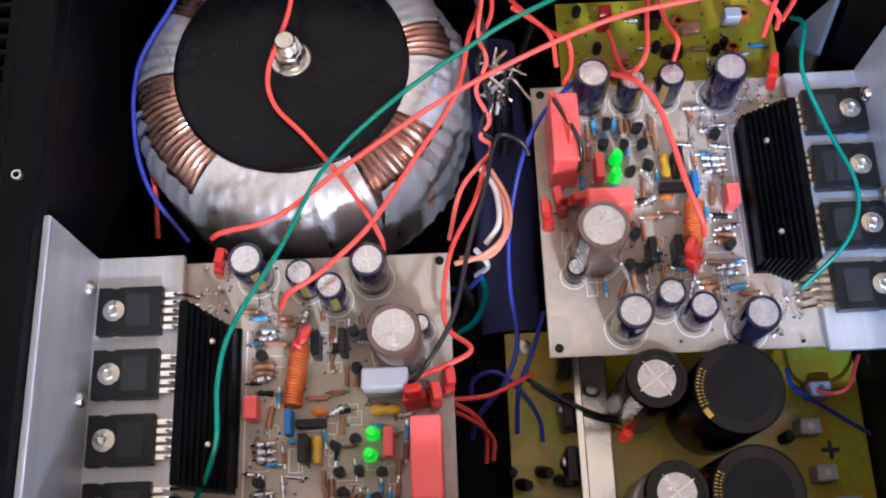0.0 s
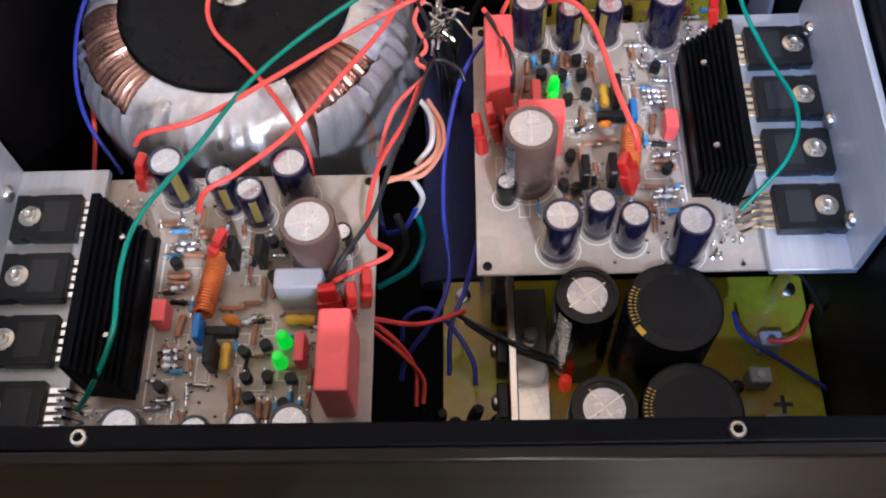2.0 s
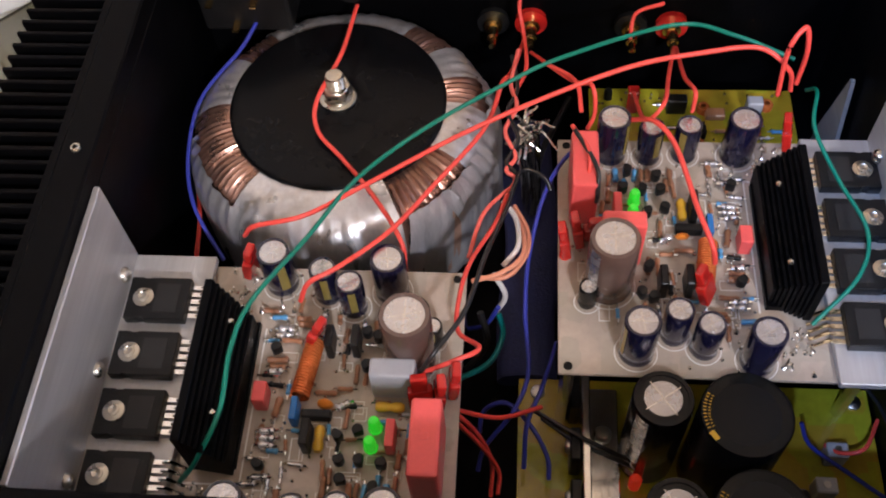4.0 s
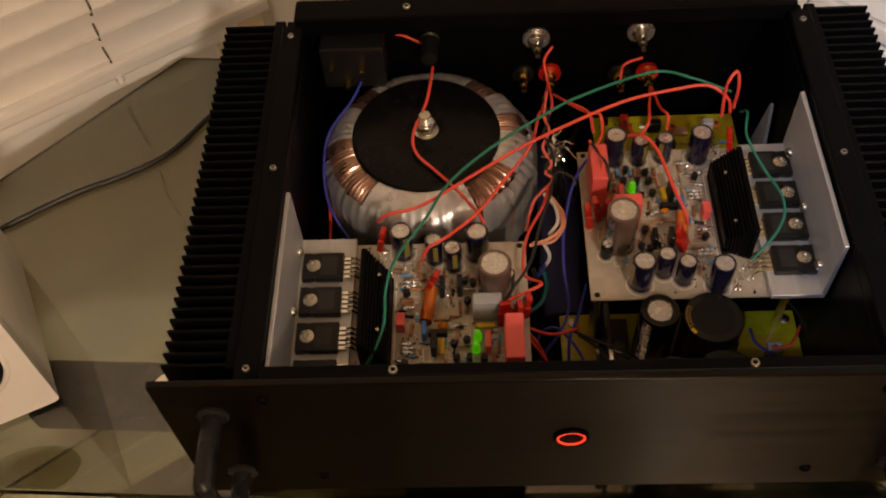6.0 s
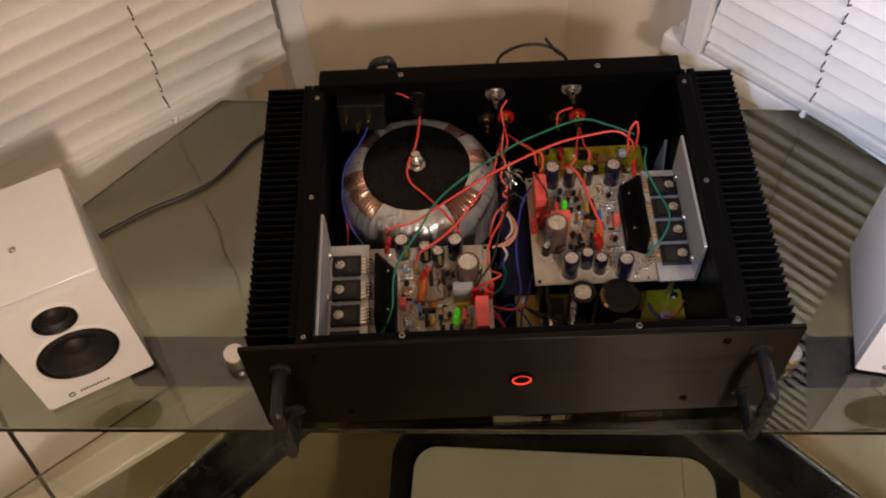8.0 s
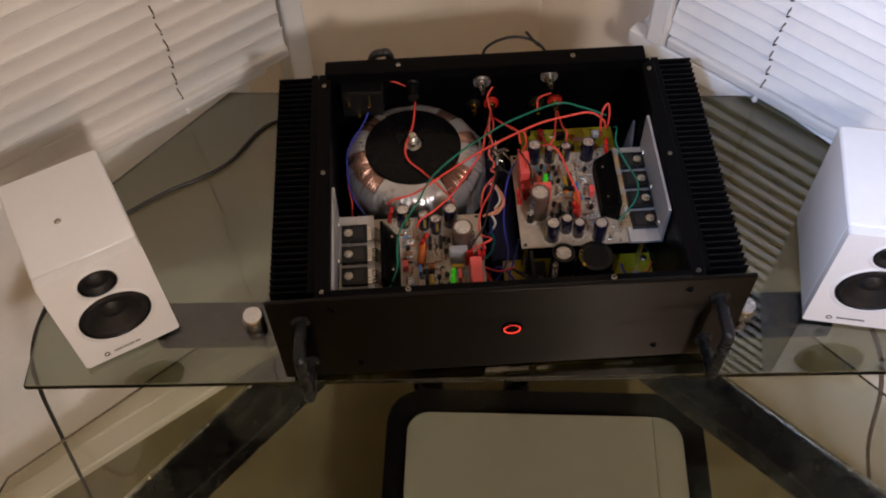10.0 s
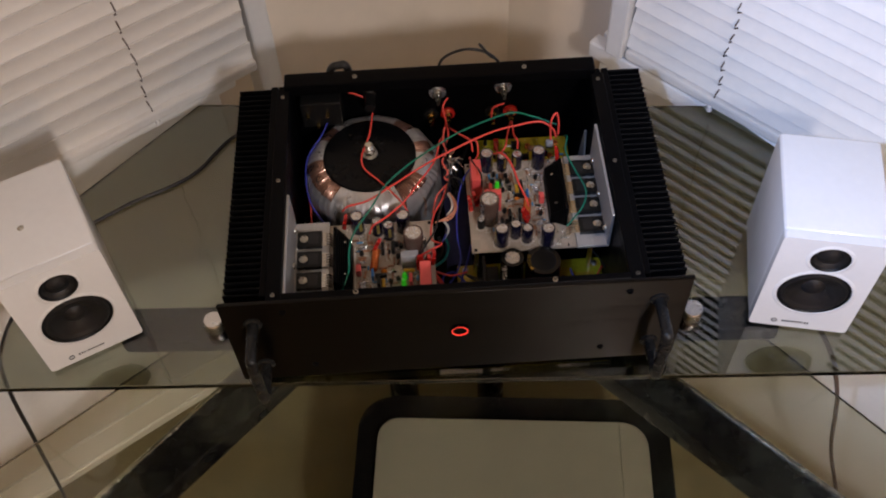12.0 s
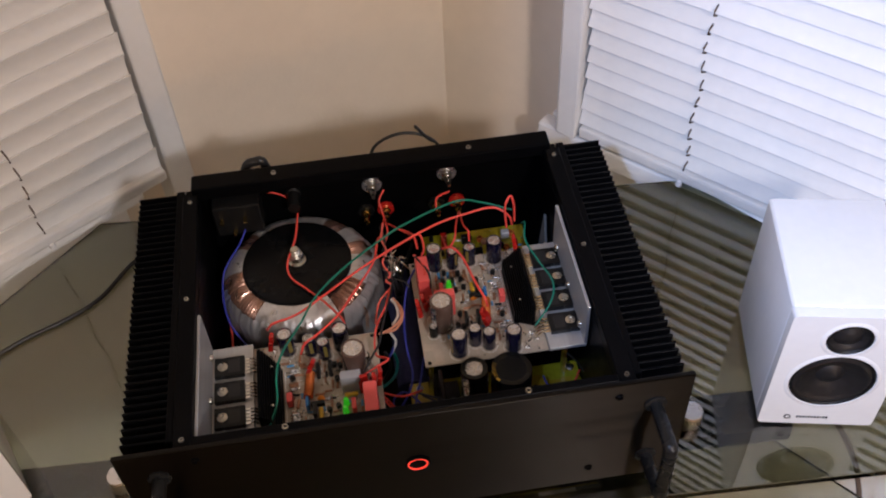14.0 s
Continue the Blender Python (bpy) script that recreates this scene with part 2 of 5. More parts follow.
def sweep(bm, pts, r, seg=8):
    up = Vector((0.13, 0.21, 0.97)).normalized()
    rings = []
    for i, p in enumerate(pts):
        d = (pts[min(i + 1, len(pts) - 1)] - pts[max(i - 1, 0)]).normalized()
        a = d.cross(up)
        if a.length < 0.1:
            a = d.cross(Vector((1, 0, 0)))
        a.normalize()
        b = d.cross(a)
        rings.append([bm.verts.new(p + r * (math.cos(2 * math.pi * k / seg) * a + math.sin(2 * math.pi * k / seg) * b)) for k in range(seg)])
    for q, s in zip(rings, rings[1:]):
        for k in range(seg):
            bm.faces.new((q[k], q[(k + 1) % seg], s[(k + 1) % seg], s[k]))
    bm.faces.new(rings[0][::-1])
    bm.faces.new(rings[-1])


def prism(bm, poly, z0, z1, bevel=0.0):
    BOXED.add(id(bm))
    lo = [bm.verts.new((x, y, z0)) for x, y in poly]
    hi = [bm.verts.new((x, y, z1)) for x, y in poly]
    n = len(poly)
    fs = [bm.faces.new(lo[::-1]), bm.faces.new(hi)]
    for i in range(n):
        fs.append(bm.faces.new((lo[i], lo[(i + 1) % n], hi[(i + 1) % n], hi[i])))
    if bevel:
        bmesh.ops.bevel(bm, geom=list({e for f in fs for e in f.edges}), offset=bevel, segments=2, affect="EDGES", profile=0.5)


def rounded(w0, w1, d0, d1, r, n=7):
    out = []
    for cx, cy, a0 in ((w1 - r, d1 - r, 0), (w0 + r, d1 - r, 90), (w0 + r, d0 + r, 180), (w1 - r, d0 + r, 270)):
        out += [(cx + r * math.cos(radians(a0 + 90 * i / n)), cy + r * math.sin(radians(a0 + 90 * i / n))) for i in range(n + 1)]
    return out


def mesh_of(name, bm, mat, smooth=True):
    bmesh.ops.recalc_face_normals(bm, faces=bm.faces)
    me = bpy.data.meshes.new(name)
    limit = 20 if id(bm) in BOXED else 48
    BOXED.discard(id(bm))
    bm.to_mesh(me)
    bm.free()
    me.materials.append(M[mat] if isinstance(mat, str) else mat)
    if smooth:
        me.polygons.foreach_set("use_smooth", [True] * len(me.polygons))
        me.set_sharp_from_angle(angle=radians(limit))
    return me


def part(name, bm, mat, parent=None, label="", m=None):
    ob = new(name, mesh_of(name, bm, mat))
    if parent is not None:
        ob.parent = parent
    if m is not None:
        ob.matrix_basis = m
    if label:
        ob["label"] = label
    return ob


def twin(ob, m, parent=None):
    """Another object on the same mesh."""
    o = new(ob.name.split(".")[0], ob.data)
    o.parent = parent if parent is not None else ob.parent
    o.matrix_basis = m
    if "label" in ob:
        o["label"] = ob["label"]
    return o


def thing(name, label, category, m=None, group="", kind=""):
    ob = new(name)
    ob.empty_display_size = 0.02
    if m is not None:
        ob.matrix_basis = m
    return tagged(ob, label, category, group, kind)


def B():
    return bmesh.new()


I4 = Matrix.Identity(4)
GLASS_Z = 0.75

# ---- the room ----
A_DIR, A_N, A_O = Vector((-0.831, -0.556, 0)), Vector((0.556, -0.831, 0)), Vector((-0.311, 0.503, 0))
B_DIR, B_N, B_O = Vector((0.701, -0.713, 0)), Vector((-0.713, -0.701, 0)), Vector((0.2936, 0.4936, 0))


def along(o, d, n):
    """A wall's frame: x along it, y out of the room, z up."""
    m = Matrix.Identity(4)
    m.col[0][:3], m.col[1][:3], m.col[2][:3], m.col[3][:3] = d, -n, (0, 0, 1), o
    return m


def wall(name, m, length, opening=None, label="cream painted plaster wall"):
    bm = B()
    if opening:
        a, b, c, d = opening
        for x0, x1, z0, z1 in ((0, a, 0, 2.5), (b, length, 0, 2.5), (a, b, 0, c), (a, b, d, 2.5)):
            box(bm, x0, x1, 0, 0.14, z0, z1)
    else:
        box(bm, 0, length, 0, 0.14, 0, 2.5)
    return tagged(part(name, bm, "wall", m=m), label, "wall", kind="structure")


MA, MB = along(A_O, A_DIR, A_N), along(B_O, B_DIR, B_N)
wall("wall_west", MA, 2.6, (0.12, 1.5, 0.84, 2.0))
wall("wall_east", MB, 2.6, (0.12, 1.5, 0.84, 2.0))
c0, c1, c2 = A_O, Vector((0.116, 0.635, 0)), B_O
for nm, p, q in (("wall_north", c0, c1), ("wall_north_return", c1, c2)):
    d = (q - p).normalized()
    wall(nm, along(p, d, Vector((d.y, -d.x, 0))), (q - p).length)
far_a, far_b, far_c = A_O + A_DIR * 2.6, Vector((-0.75, -3.3, 0)), B_O + B_DIR * 2.6
for nm, p, q in (("wall_south", far_b, far_a), ("wall_southeast", far_c, far_b)):
    d = (q - p).normalized()
    wall(nm, along(p, d, Vector((d.y, -d.x, 0))), (q - p).length)
bm = B()
box(bm, -3, 2.6, -3.6, 1.0, -0.1, 0)
tagged(part("floor", bm, "carpet"), "beige cut-pile carpet under the glass desk", "floor", kind="structure")
bm = B()
box(bm, -3, 2.6, -3.6, 1.0, 2.5, 2.6)
tagged(part("ceiling", bm, "ceiling"), "plain white painted ceiling", "ceiling", kind="structure")
for i, (m, ln) in enumerate(((MA, 2.6), (MB, 2.6))):
    bm = B()
    box(bm, 0.0, ln, -0.014, -0.001, 0, 0.085, 0.003, 2)
    box(bm, 0.0, ln, -0.020, -0.014, 0, 0.02, 0.002, 1)
    tagged(part("baseboard", bm, "trim_white", m=m), "white painted skirting board along the wall", "baseboard", kind="structure")


def window(name, m):
    w = thing(name, "dark night window behind closed white blinds", "window", m, kind="structure")
    bm = B()
    for x0, x1, z0, z1 in ((0.12, 0.16, 0.84, 2.0), (1.46, 1.5, 0.84, 2.0), (0.16, 1.46, 0.84, 0.88), (0.16, 1.46, 1.96, 2.0)):
        box(bm, x0, x1, 0.05, 0.10, z0, z1, 0.003)
    part("window_frame", bm, "trim_white", w)
    bm = B()
    box(bm, 0.16, 1.46, 0.07, 0.076, 0.88, 1.96)
    part("pane", bm, "night", w)
    bm = B()
    box(bm, 0.03, 0.118, -0.018, -0.001, 0.74, 2.1, 0.004, 2)
    box(bm, 1.5, 1.57, -0.018, -0.001, 0.8, 2.08, 0.004, 2)
    box(bm, 0.118, 1.5, -0.018, -0.001, 2.0, 2.08, 0.004, 2)
    part("casing", bm, "trim_white", w)
    bm = B()
    box(bm, 0.03, 1.57, -0.045, -0.0185, 0.80, 0.825, 0.004, 2)
    part("window_sill", bm, "trim_white", w)


bm = B()
box(bm, -0.082, -0.050, -0.052, -0.0005, 0.60, 2.2, 0.004, 2)
tagged(part("trim", bm, "trim_white", m=MA), "white painted window post beside the blind", "trim", kind="structure")
window("window_1", MA)
window("window_2", MB)
bm = B()
box(bm, -0.026, 0.001, -0.072, -0.002, 0.7535, 2.2, 0.004, 2)
tagged(part("trim", bm, "trim_white", m=MB), "white painted window post beside the blind", "trim", kind="structure")
bm = B()
box(bm, -0.050, 1.58, -0.040, -0.0005, 0.09, 0.752, 0.004, 2)
box(bm, -0.056, 1.58, -0.064, -0.0405, 0.722, 0.750, 0.005, 3)
tagged(part("trim_apron", bm, "trim_white", m=MB), "white painted panel below the window blind", "panel", kind="structure")
bm = B()
box(bm, 0.003, 1.58, -0.013, -0.0005, 0.09, 0.728, 0.003, 2)
box(bm, 0.003, 1.58, -0.019, -0.0132, 0.66, 0.70, 0.003, 2)
tagged(part("trim_apron", bm, "trim_white", m=MA), "white painted panel below the window blind", "panel", kind="structure")
bm = B()
box(bm, -0.012, 1.60, -0.058, -0.0005, 0.729, 0.747, 0.005, 3)
tagged(part("trim_ledge", bm, "trim_white", m=MA), "white painted ledge under the window blind", "sill", kind="structure")
def blind(name, m, x0, x1, off, z0, cords, label, lean, pitch, half, crown):
    b = thing(name, label, "window blind", m)
    n = int(1.15 / pitch)
    bm = B()
    prof = [(u * half, crown * (0.0018 - 0.0028 * u * u)) for u in (-1, -0.5, 0, 0.5, 1)]
    vs = []
    for x in (x0, x1):
        row = [bm.verts.new((x, h, w)) for w, h in prof] + [bm.verts.new((x, h - 0.0018, w)) for w, h in prof[::-1]]
        vs.append(row)
    k = len(vs[0])
    for i in range(k):
        bm.faces.new((vs[0][i], vs[0][(i + 1) % k], vs[1][(i + 1) % k], vs[1][i]))
    bm.faces.new(vs[0])
    bm.faces.new(vs[1][::-1])
    first = None
    rng = random.Random(int(x1 * 100 + off * 1000))
    for i in range(n):
        mm = pose(rng.uniform(-0.002, 0.002), -off, z0 + 0.03 + i * pitch, lean + rng.uniform(-2.5, 2.5), 0, 0) @ pose(0, 0, 0, 0, rng.uniform(-0.08, 0.08), 0)
        if first is None:
            first = part("slat", bm, "blind", b, m=mm)
        else:
            twin(first, mm)
    bm = B()
    box(bm, x0, x1, -off - 0.011, -off + 0.011, z0, z0 + 0.016, 0.004, 2)
    part("bottom_rail", bm, "blind", b)
    bm = B()
    box(bm, x0, x1, -off - 0.02, -off + 0.02, z0 + 0.03 + n * pitch, z0 + 0.07 + n * pitch, 0.004, 2)
    part("head_rail", bm, "blind", b)
    for x in cords:
        bm = B()
        pts = []
        for i in range(n * 4):
            z = z0 + 0.012 + i * pitch / 4
            ph = (i % 4) / 4
            pts.append(Vector((x + 0.002 * math.sin(i * 0.37), -off - 0.0035 - 0.007 * math.cos(2 * math.pi * (ph - 0.38)), z)))
        sweep(bm, pts, 0.0010, 5)
        part("lift_cord", bm, "cord", b)
        bm = B()
        lathe(bm, [(0, 0), (0.0035, 0.001), (0.004, 0.004), (0.0025, 0.008), (0, 0.008)], 12, pose(x, -off - 0.012, z0 - 0.004))
        part("cord_button", bm, "trim_white", b)


blind("window_blind", MA, -0.04, 1.45, 0.066, 0.758, (0.11, 0.62, 1.13), "closed white horizontal slat blind over a night window", 5, 0.0262, 0.0155, 0.8)
blind("window_blind", MB, 0.004, 1.45, 0.058, 0.757, (0.139, 0.62, 1.13), "closed white horizontal slat blind lit by cold torchlight", -19, 0.0228, 0.0122, 0.25)

# ---- the desk ----
desk = thing("glass_desk", "corner desk with clear glass top on black steel frame", "desk")
TOP = ((-0.50, 0.011), (-0.49, 0.225), (-0.312, 0.412), (0.352, 0.357), (0.49, 0.18), (0.515, -0.037))
bm = B()
prism(bm, TOP, GLASS_Z - 0.008, GLASS_Z, 0.0012)
g = part("glass_top", bm, "glass", desk, "clear greenish glass shelf")
bm = B()
box(bm, -0.372, 0.352, 0.044, 0.090, 0.716, 0.7405, 0.004, 2, pose(0, 0, 0, 0, 0, -2.7))
part("crossbar", bm, "frame_black", desk)
for x, y in ((-0.263, 0.070), (0.258, 0.047)):
    bm = B()
    lathe(bm, [(0, -0.009), (0.0105, -0.009), (0.0115, -0.007), (0.0115, 0.0065), (0.0100, 0.009), (0, 0.009)], 28, pose(x, y, GLASS_Z + 0.0092))
    part("clamp_knob", bm, "chrome", desk, "round brushed metal clamp")
bm = B()
prism(bm, ((-0.59, -0.002), (-0.74, -0.38), (0.80, -0.38), (0.5207, -0.0126), (0.29, 0.27), (-0.25, 0.252)), 0.541, 0.549, 0.0012)
part("lower_glass", bm, "glass_lower", desk, "clear lower glass top").visible_shadow = False
for a, b in (((-0.08, 0.290), (-0.398, -0.0287)), ((0.064, 0.268), (0.3997, -0.083))):
    d = Vector((b[0] - a[0], b[1] - a[1], 0))
    ang = math.degrees(math.atan2(d.y, d.x))
    end = Vector((a[0], a[1], 0)) + d.normalized() * (d.length + 0.45)
    bm = B()
    box(bm, 0, d.length + 0.5, -0.028, 0.028, 0.50, 0.5405, 0.006, 3)
    rail = part("rail", bm, "frame_black", desk, m=pose(a[0], a[1], 0, 0, 0, ang))
    bm = B()
    box(bm, 0, d.length + 0.5, 0.0285, 0.034, 0.502, 0.538, 0.001) if a[0] > 0 else box(bm, 0, d.length + 0.5, -0.034, -0.0285, 0.502, 0.538, 0.001)
    part("rail_trim", bm, "chrome", rail, "bright metal strip")
    for q in (Vector((a[0], a[1], 0)), end):
        bm = B()
        lathe(bm, [(0, 0), (0.022, 0), (0.022, 0.50), (0, 0.50)], 20, Matrix.Translation(q))
        part("leg", bm, "frame_black", desk)
    bm = B()
    box(bm, -0.012, 0.012, 0.085, 0.345, 0.718, 0.738, 0.003, 2, pose(a[0] * 1.2, 0, 0))
    part("arm", bm, "frame_black", desk)
    bm = B()
    box(bm, -0.014, 0.014, -0.014, 0.014, 0.0, 0.718, 0.003, 2, pose(a[0] * 1.2, 0.33, 0))
    part("post", bm, "frame_black", desk)

# ---- the printer below ----
pm = pose(0.070, -0.030, 0, 0, 0, -5.2)
printer = thing("printer", "black printer with silver flatbed lid on the carpet", "printer", pm)
bm = B()
prism(bm, rounded(-0.232, 0.232, -0.24, 0.208, 0.05), 0.0, 0.318, 0.006)
part("body", bm, "printer_black", printer)
bm = B()
prism(bm, [(x if x < 0.1 else 0.1555, y) if x < 0.1 or abs(y + 0.026) < 0.19 else (0.1555, math.copysign(0.189, y + 0.026) - 0.026) for x, y in rounded(-0.200, 0.190, -0.215, 0.163, 0.032) if x < 0.16] , 0.318, 0.333)
part("scanner_lid", bm, "printer_silver", printer, "silver grey lid")
bm = B()
prism(bm, [(0.1565, -0.215)] + [q for q in rounded(0.10, 0.197, -0.215, 0.163, 0.038)[24:]] + [q for q in rounded(0.10, 0.197, -0.215, 0.163, 0.038)[:8]] + [(0.1565, 0.163)], 0.318, 0.3325)
part("control_strip", bm, "printer_silver", printer)
bm = B()
box(bm, -0.018, 0.018, 0.0, 0.034, 0.333, 0.3336)
badge = part("badge", bm, "printer_black", printer, "small black square badge")
bm = B()
box(bm, -0.010, 0.010, -0.0016, 0.0016, 0, 0.0004, m=pose(0, 0.014, 0.3336, 0, 0, 38))
box(bm, -0.003, 0.003, -0.0014, 0.0014, 0, 0.0004, m=pose(0.002, 0.026, 0.3336, 0, 0, -20))
part("badge_mark", bm, "trim_white", badge)

# ---- loudspeakers ----
def loudspeaker(m, label, insert):
    s = thing("loudspeaker", label, "loudspeaker", m, group="pair of desktop loudspeakers")
    bm = B()
    box(bm, -0.051, 0.051, 0.0101, 0.136, 0.004, 0.161, 0.0045, 3)
    part("cabinet", bm, "speaker_white", s)
    bm = B()
    loops = [rounded(-0.051, 0.051, 0.004, 0.161, 0.0045, 4)] + [[(r * math.cos(2 * math.pi * i / 40), z + r * math.sin(2 * math.pi * i / 40)) for i in range(40)] for z, r in ((0.072, 0.0362), (0.131, 0.0188))]
    for loop in loops:
        vs = [bm.verts.new((x, 0.0, z)) for x, z in loop]
        for p, q in zip(vs, vs[1:] + vs[:1]):
            bm.edges.new((p, q))
    bmesh.ops.triangle_fill(bm, use_beauty=True, edges=bm.edges[:])
    ext = bmesh.ops.extrude_face_region(bm, geom=bm.faces[:])
    for v in ext["geom"]:
        if isinstance(v, bmesh.types.BMVert):
            v.co.y += 0.010
    part("baffle", bm, "speaker_white", s)
    front = pose(0, 0, 0, 90, 0, 0)
    for nm, z, r, prof in (
        ("woofer", 0.072, 0.0345, [(0.0361, -0.0015), (0.0335, -0.0010), (0.031, 0.0012), (0.029, 0.0010), (0.027, -0.0010), (0.0245, -0.0016), (0.012, -0.0082), (0.0105, -0.0070), (0.006, -0.0042), (0, -0.0034)]),
        ("tweeter", 0.131, 0.0175, [(0.0187, -0.0012), (0.0175, -0.0008), (0.0165, -0.0008), (0.012, -0.0046), (0.0105, -0.0042), (0.008, -0.0018), (0.004, -0.0006), (0, -0.0002)]),
    ):
        bm = B()
        lathe(bm, [(r0, z0) for r0, z0 in prof], 40, pose(0, 0.0, z) @ front)
        d = part(nm, bm, "cone", s, "black woven cone driver" if nm == "woofer" else "black soft dome driver")
        bm = B()
        R = r + 0.001
        lathe(bm, [(R - 0.0025, -0.0009), (R - 0.0012, 0.0006), (R + 0.0004, 0.0006), (R + 0.0007, -0.004)], 40, pose(0, 0.0, z) @ front)
        part("surround", bm, "rubber", d)
        bm = B()
        lathe(bm, [(R + 0.0007, -0.001), (R + 0.0012, 0.0010), (R + 0.0026, 0.0012), (R + 0.0052, -0.0002)], 44, pose(0, 0.0, z) @ front)
        part("flange", bm, "speaker_white", d, "white moulded ring")
    if insert:
        bm = B()
        lathe(bm, [(0, 0.0002), (0.0012, 0.0002), (0.0014, 0.0009), (0.0027, 0.0009), (0.0033, 0.0004), (0.0034, -0.0002), (0, -0.0002)], 16, pose(-0.009, 0.064, 0.161))
        part("mounting_insert", bm, "steel", s, "small round metal insert")
    bm = B()
    x = -0.018
    for i, w in enumerate((0.0016, 0.0018, 0.0017, 0.0006, 0.0018, 0.0016, 0.0018, 0.0017, 0.0006, 0.0017, 0.0016)):
        box(bm, x, x + w, -0.0006, 0.0005, 0.0140, 0.0166)
        x += w + 0.0011
    part("wordmark_bar", bm, "ink", s)
    bm = B()
    lathe(bm, [(0.0032, 0), (0.0032, 0.0006), (0.0022, 0.0006), (0.0022, 0)], 20, pose(-0.026, 0.0, 0.015) @ front)
    part("emblem_ring", bm, "ink", s)
    bm = B()
    for sx in (-0.04, 0.04):
        for sy in (0.012, 0.12):
            lathe(bm, [(0, 0), (0.006, 0), (0.006, 0.005), (0, 0.005)], 12, pose(sx, sy, 0))
    part("foot_pads", bm, "rubber", s)
    return s


loudspeaker(pose(-0.3880, 0.0465, GLASS_Z, 0, 0, 25.8), "white lacquered desktop loudspeaker beside the amplifier, on glass", True)
loudspeaker(pose(0.367, 0.023, GLASS_Z, 0, 0, -12.2), "white lacquered desktop loudspeaker glaring in cold torchlight on glass", False)

# ---- amplifier case ----
case = thing("amplifier", "open black power amplifier with heat sinks and handles", "amplifier")
ZB, ZT = 0.762, 0.905
bm = B()
box(bm, -0.225, 0.225, -0.003, 0.0015, ZB, ZT, 0.001, 2)
front_panel = part("front_panel", bm, "panel", case, "brushed black front panel")
bm = B()
box(bm, -0.181, 0.181, 0.010, 0.300, 0.764, 0.767)
part("bottom_plate", bm, "inner", case)
bm = B()
box(bm, -0.172, 0.172, 0.2965, 0.300, 0.767, 0.889)
part("rear_panel", bm, "inner", case)
bm = B()
box(bm, -0.1655, 0.1655, 0.0017, 0.0092, 0.893, 0.9047, 0.0008, 1)
box(bm, -0.1655, 0.1655, 0.0017, 0.0040, 0.767, 0.893)
part("front_rail", bm, "anodised", case)
bm = B()
box(bm, -0.1725, 0.1725, 0.279, 0.300, 0.8895, 0.9045, 0.002, 2)
part("rear_rail", bm, "anodised", case)
for s in (-1, 1):
    bm = B()
    box(bm, min(s * 0.166, s * 0.1805), max(s * 0.166, s * 0.1805), 0.0022, 0.2962, 0.767, 0.8885, 0.0005, 1)
    box(bm, min(s * 0.166, s * 0.1805), max(s * 0.166, s * 0.1805), 0.0022, 0.2785, 0.8885, 0.900, 0.001, 1)
    part("side_rail", bm, "anodised", case)
    bm = B()
    box(bm, min(s * 0.1807, s * 0.188), max(s * 0.1807, s * 0.188), 0.014, 0.292, 0.766, 0.893, 0.0006, 1)
    sink = part("heat_sink", bm, "anodised", case, "deep finned black heat sink")
    bm = B()
    x0, x1 = sorted((s * 0.187, s * 0.2232))
    box(bm, x0, x1, -0.0011, 0.0011, 0.766, 0.893, 0.0004, 1)
    first = part("fin", bm, "anodised", sink, m=pose(0, 0.017, 0))
    for i in range(1, 38):
        twin(first, pose(0, 0.017 + i * 0.0073, 0))
    # the looped handle
    bm = B()
    hx = s * 0.196
    pts = [Vector((hx, -0.004, 0.873)), Vector((hx, -0.022, 0.873)), Vector((hx, -0.040, 0.8725)), Vector((hx, -0.0445, 0.868)), Vector((hx, -0.045, 0.834)), Vector((hx, -0.0445, 0.800)), Vector((hx, -0.040, 0.7955)), Vector((hx, -0.022, 0.795)), Vector((hx, -0.004, 0.795))]
    sweep(bm, spline(pts, 6), 0.0056, 16)
    grip = part("handle", bm, "satin", case, "round bar front handle")
    for hz in (0.873, 0.795):
        bm = B()
        lathe(bm, [(0, 0), (0.0092, 0), (0.0092, 0.0018), (0.0078, 0.0026), (0, 0.0026)], 20, pose(hx, -0.0031, hz, 90, 0, 0))
        part("collar", bm, "satin", grip)
    for y in (0.05, 0.25):
        bm = B()
        lathe(bm, [(0, 0), (0.017, 0), (0.019, 0.003), (0.019, 0.0145), (0, 0.0145)], 20, pose(s * 0.14, y, 0.7495))
        part("foot", bm, "rubber", case)


def screw(bm, r=0.0032, h=0.0016):
    lathe(bm, [(r, 0), (r, h * 0.6), (r * 0.85, h), (r * 0.56, h), (r * 0.50, -h * 0.6), (0, -h * 0.6)], 16)


bm = B()
screw(bm, 0.0026, 0.0014)
sc = part("screw", bm, "steel", case, "bright socket screw", m=pose(-0.094, 0.0052, 0.9047))
for x, y, z in ((0.094, 0.0052, 0.9047), (-0.094, 0.289, 0.9045), (0.094, 0.289, 0.9045)):
    twin(sc, pose(x, y, z))
bm = B()
screw(bm, 0.0022, 0.0014)
sc2 = part("screw", bm, "steel", case, m=pose(-0.1735, 0.010, 0.900))
for x, y in ((0.1735, 0.010), (-0.1735, 0.268), (0.1735, 0.268), (-0.1735, 0.15), (0.1735, 0.15)):
    twin(sc2, pose(x, y, 0.900))
bm = B()
screw(bm, 0.0034, 0.002)
sc3 = part("screw", bm, "anodised", case, "black button head screw", m=pose(-0.165, -0.003, 0.890, 90, 0, 0))
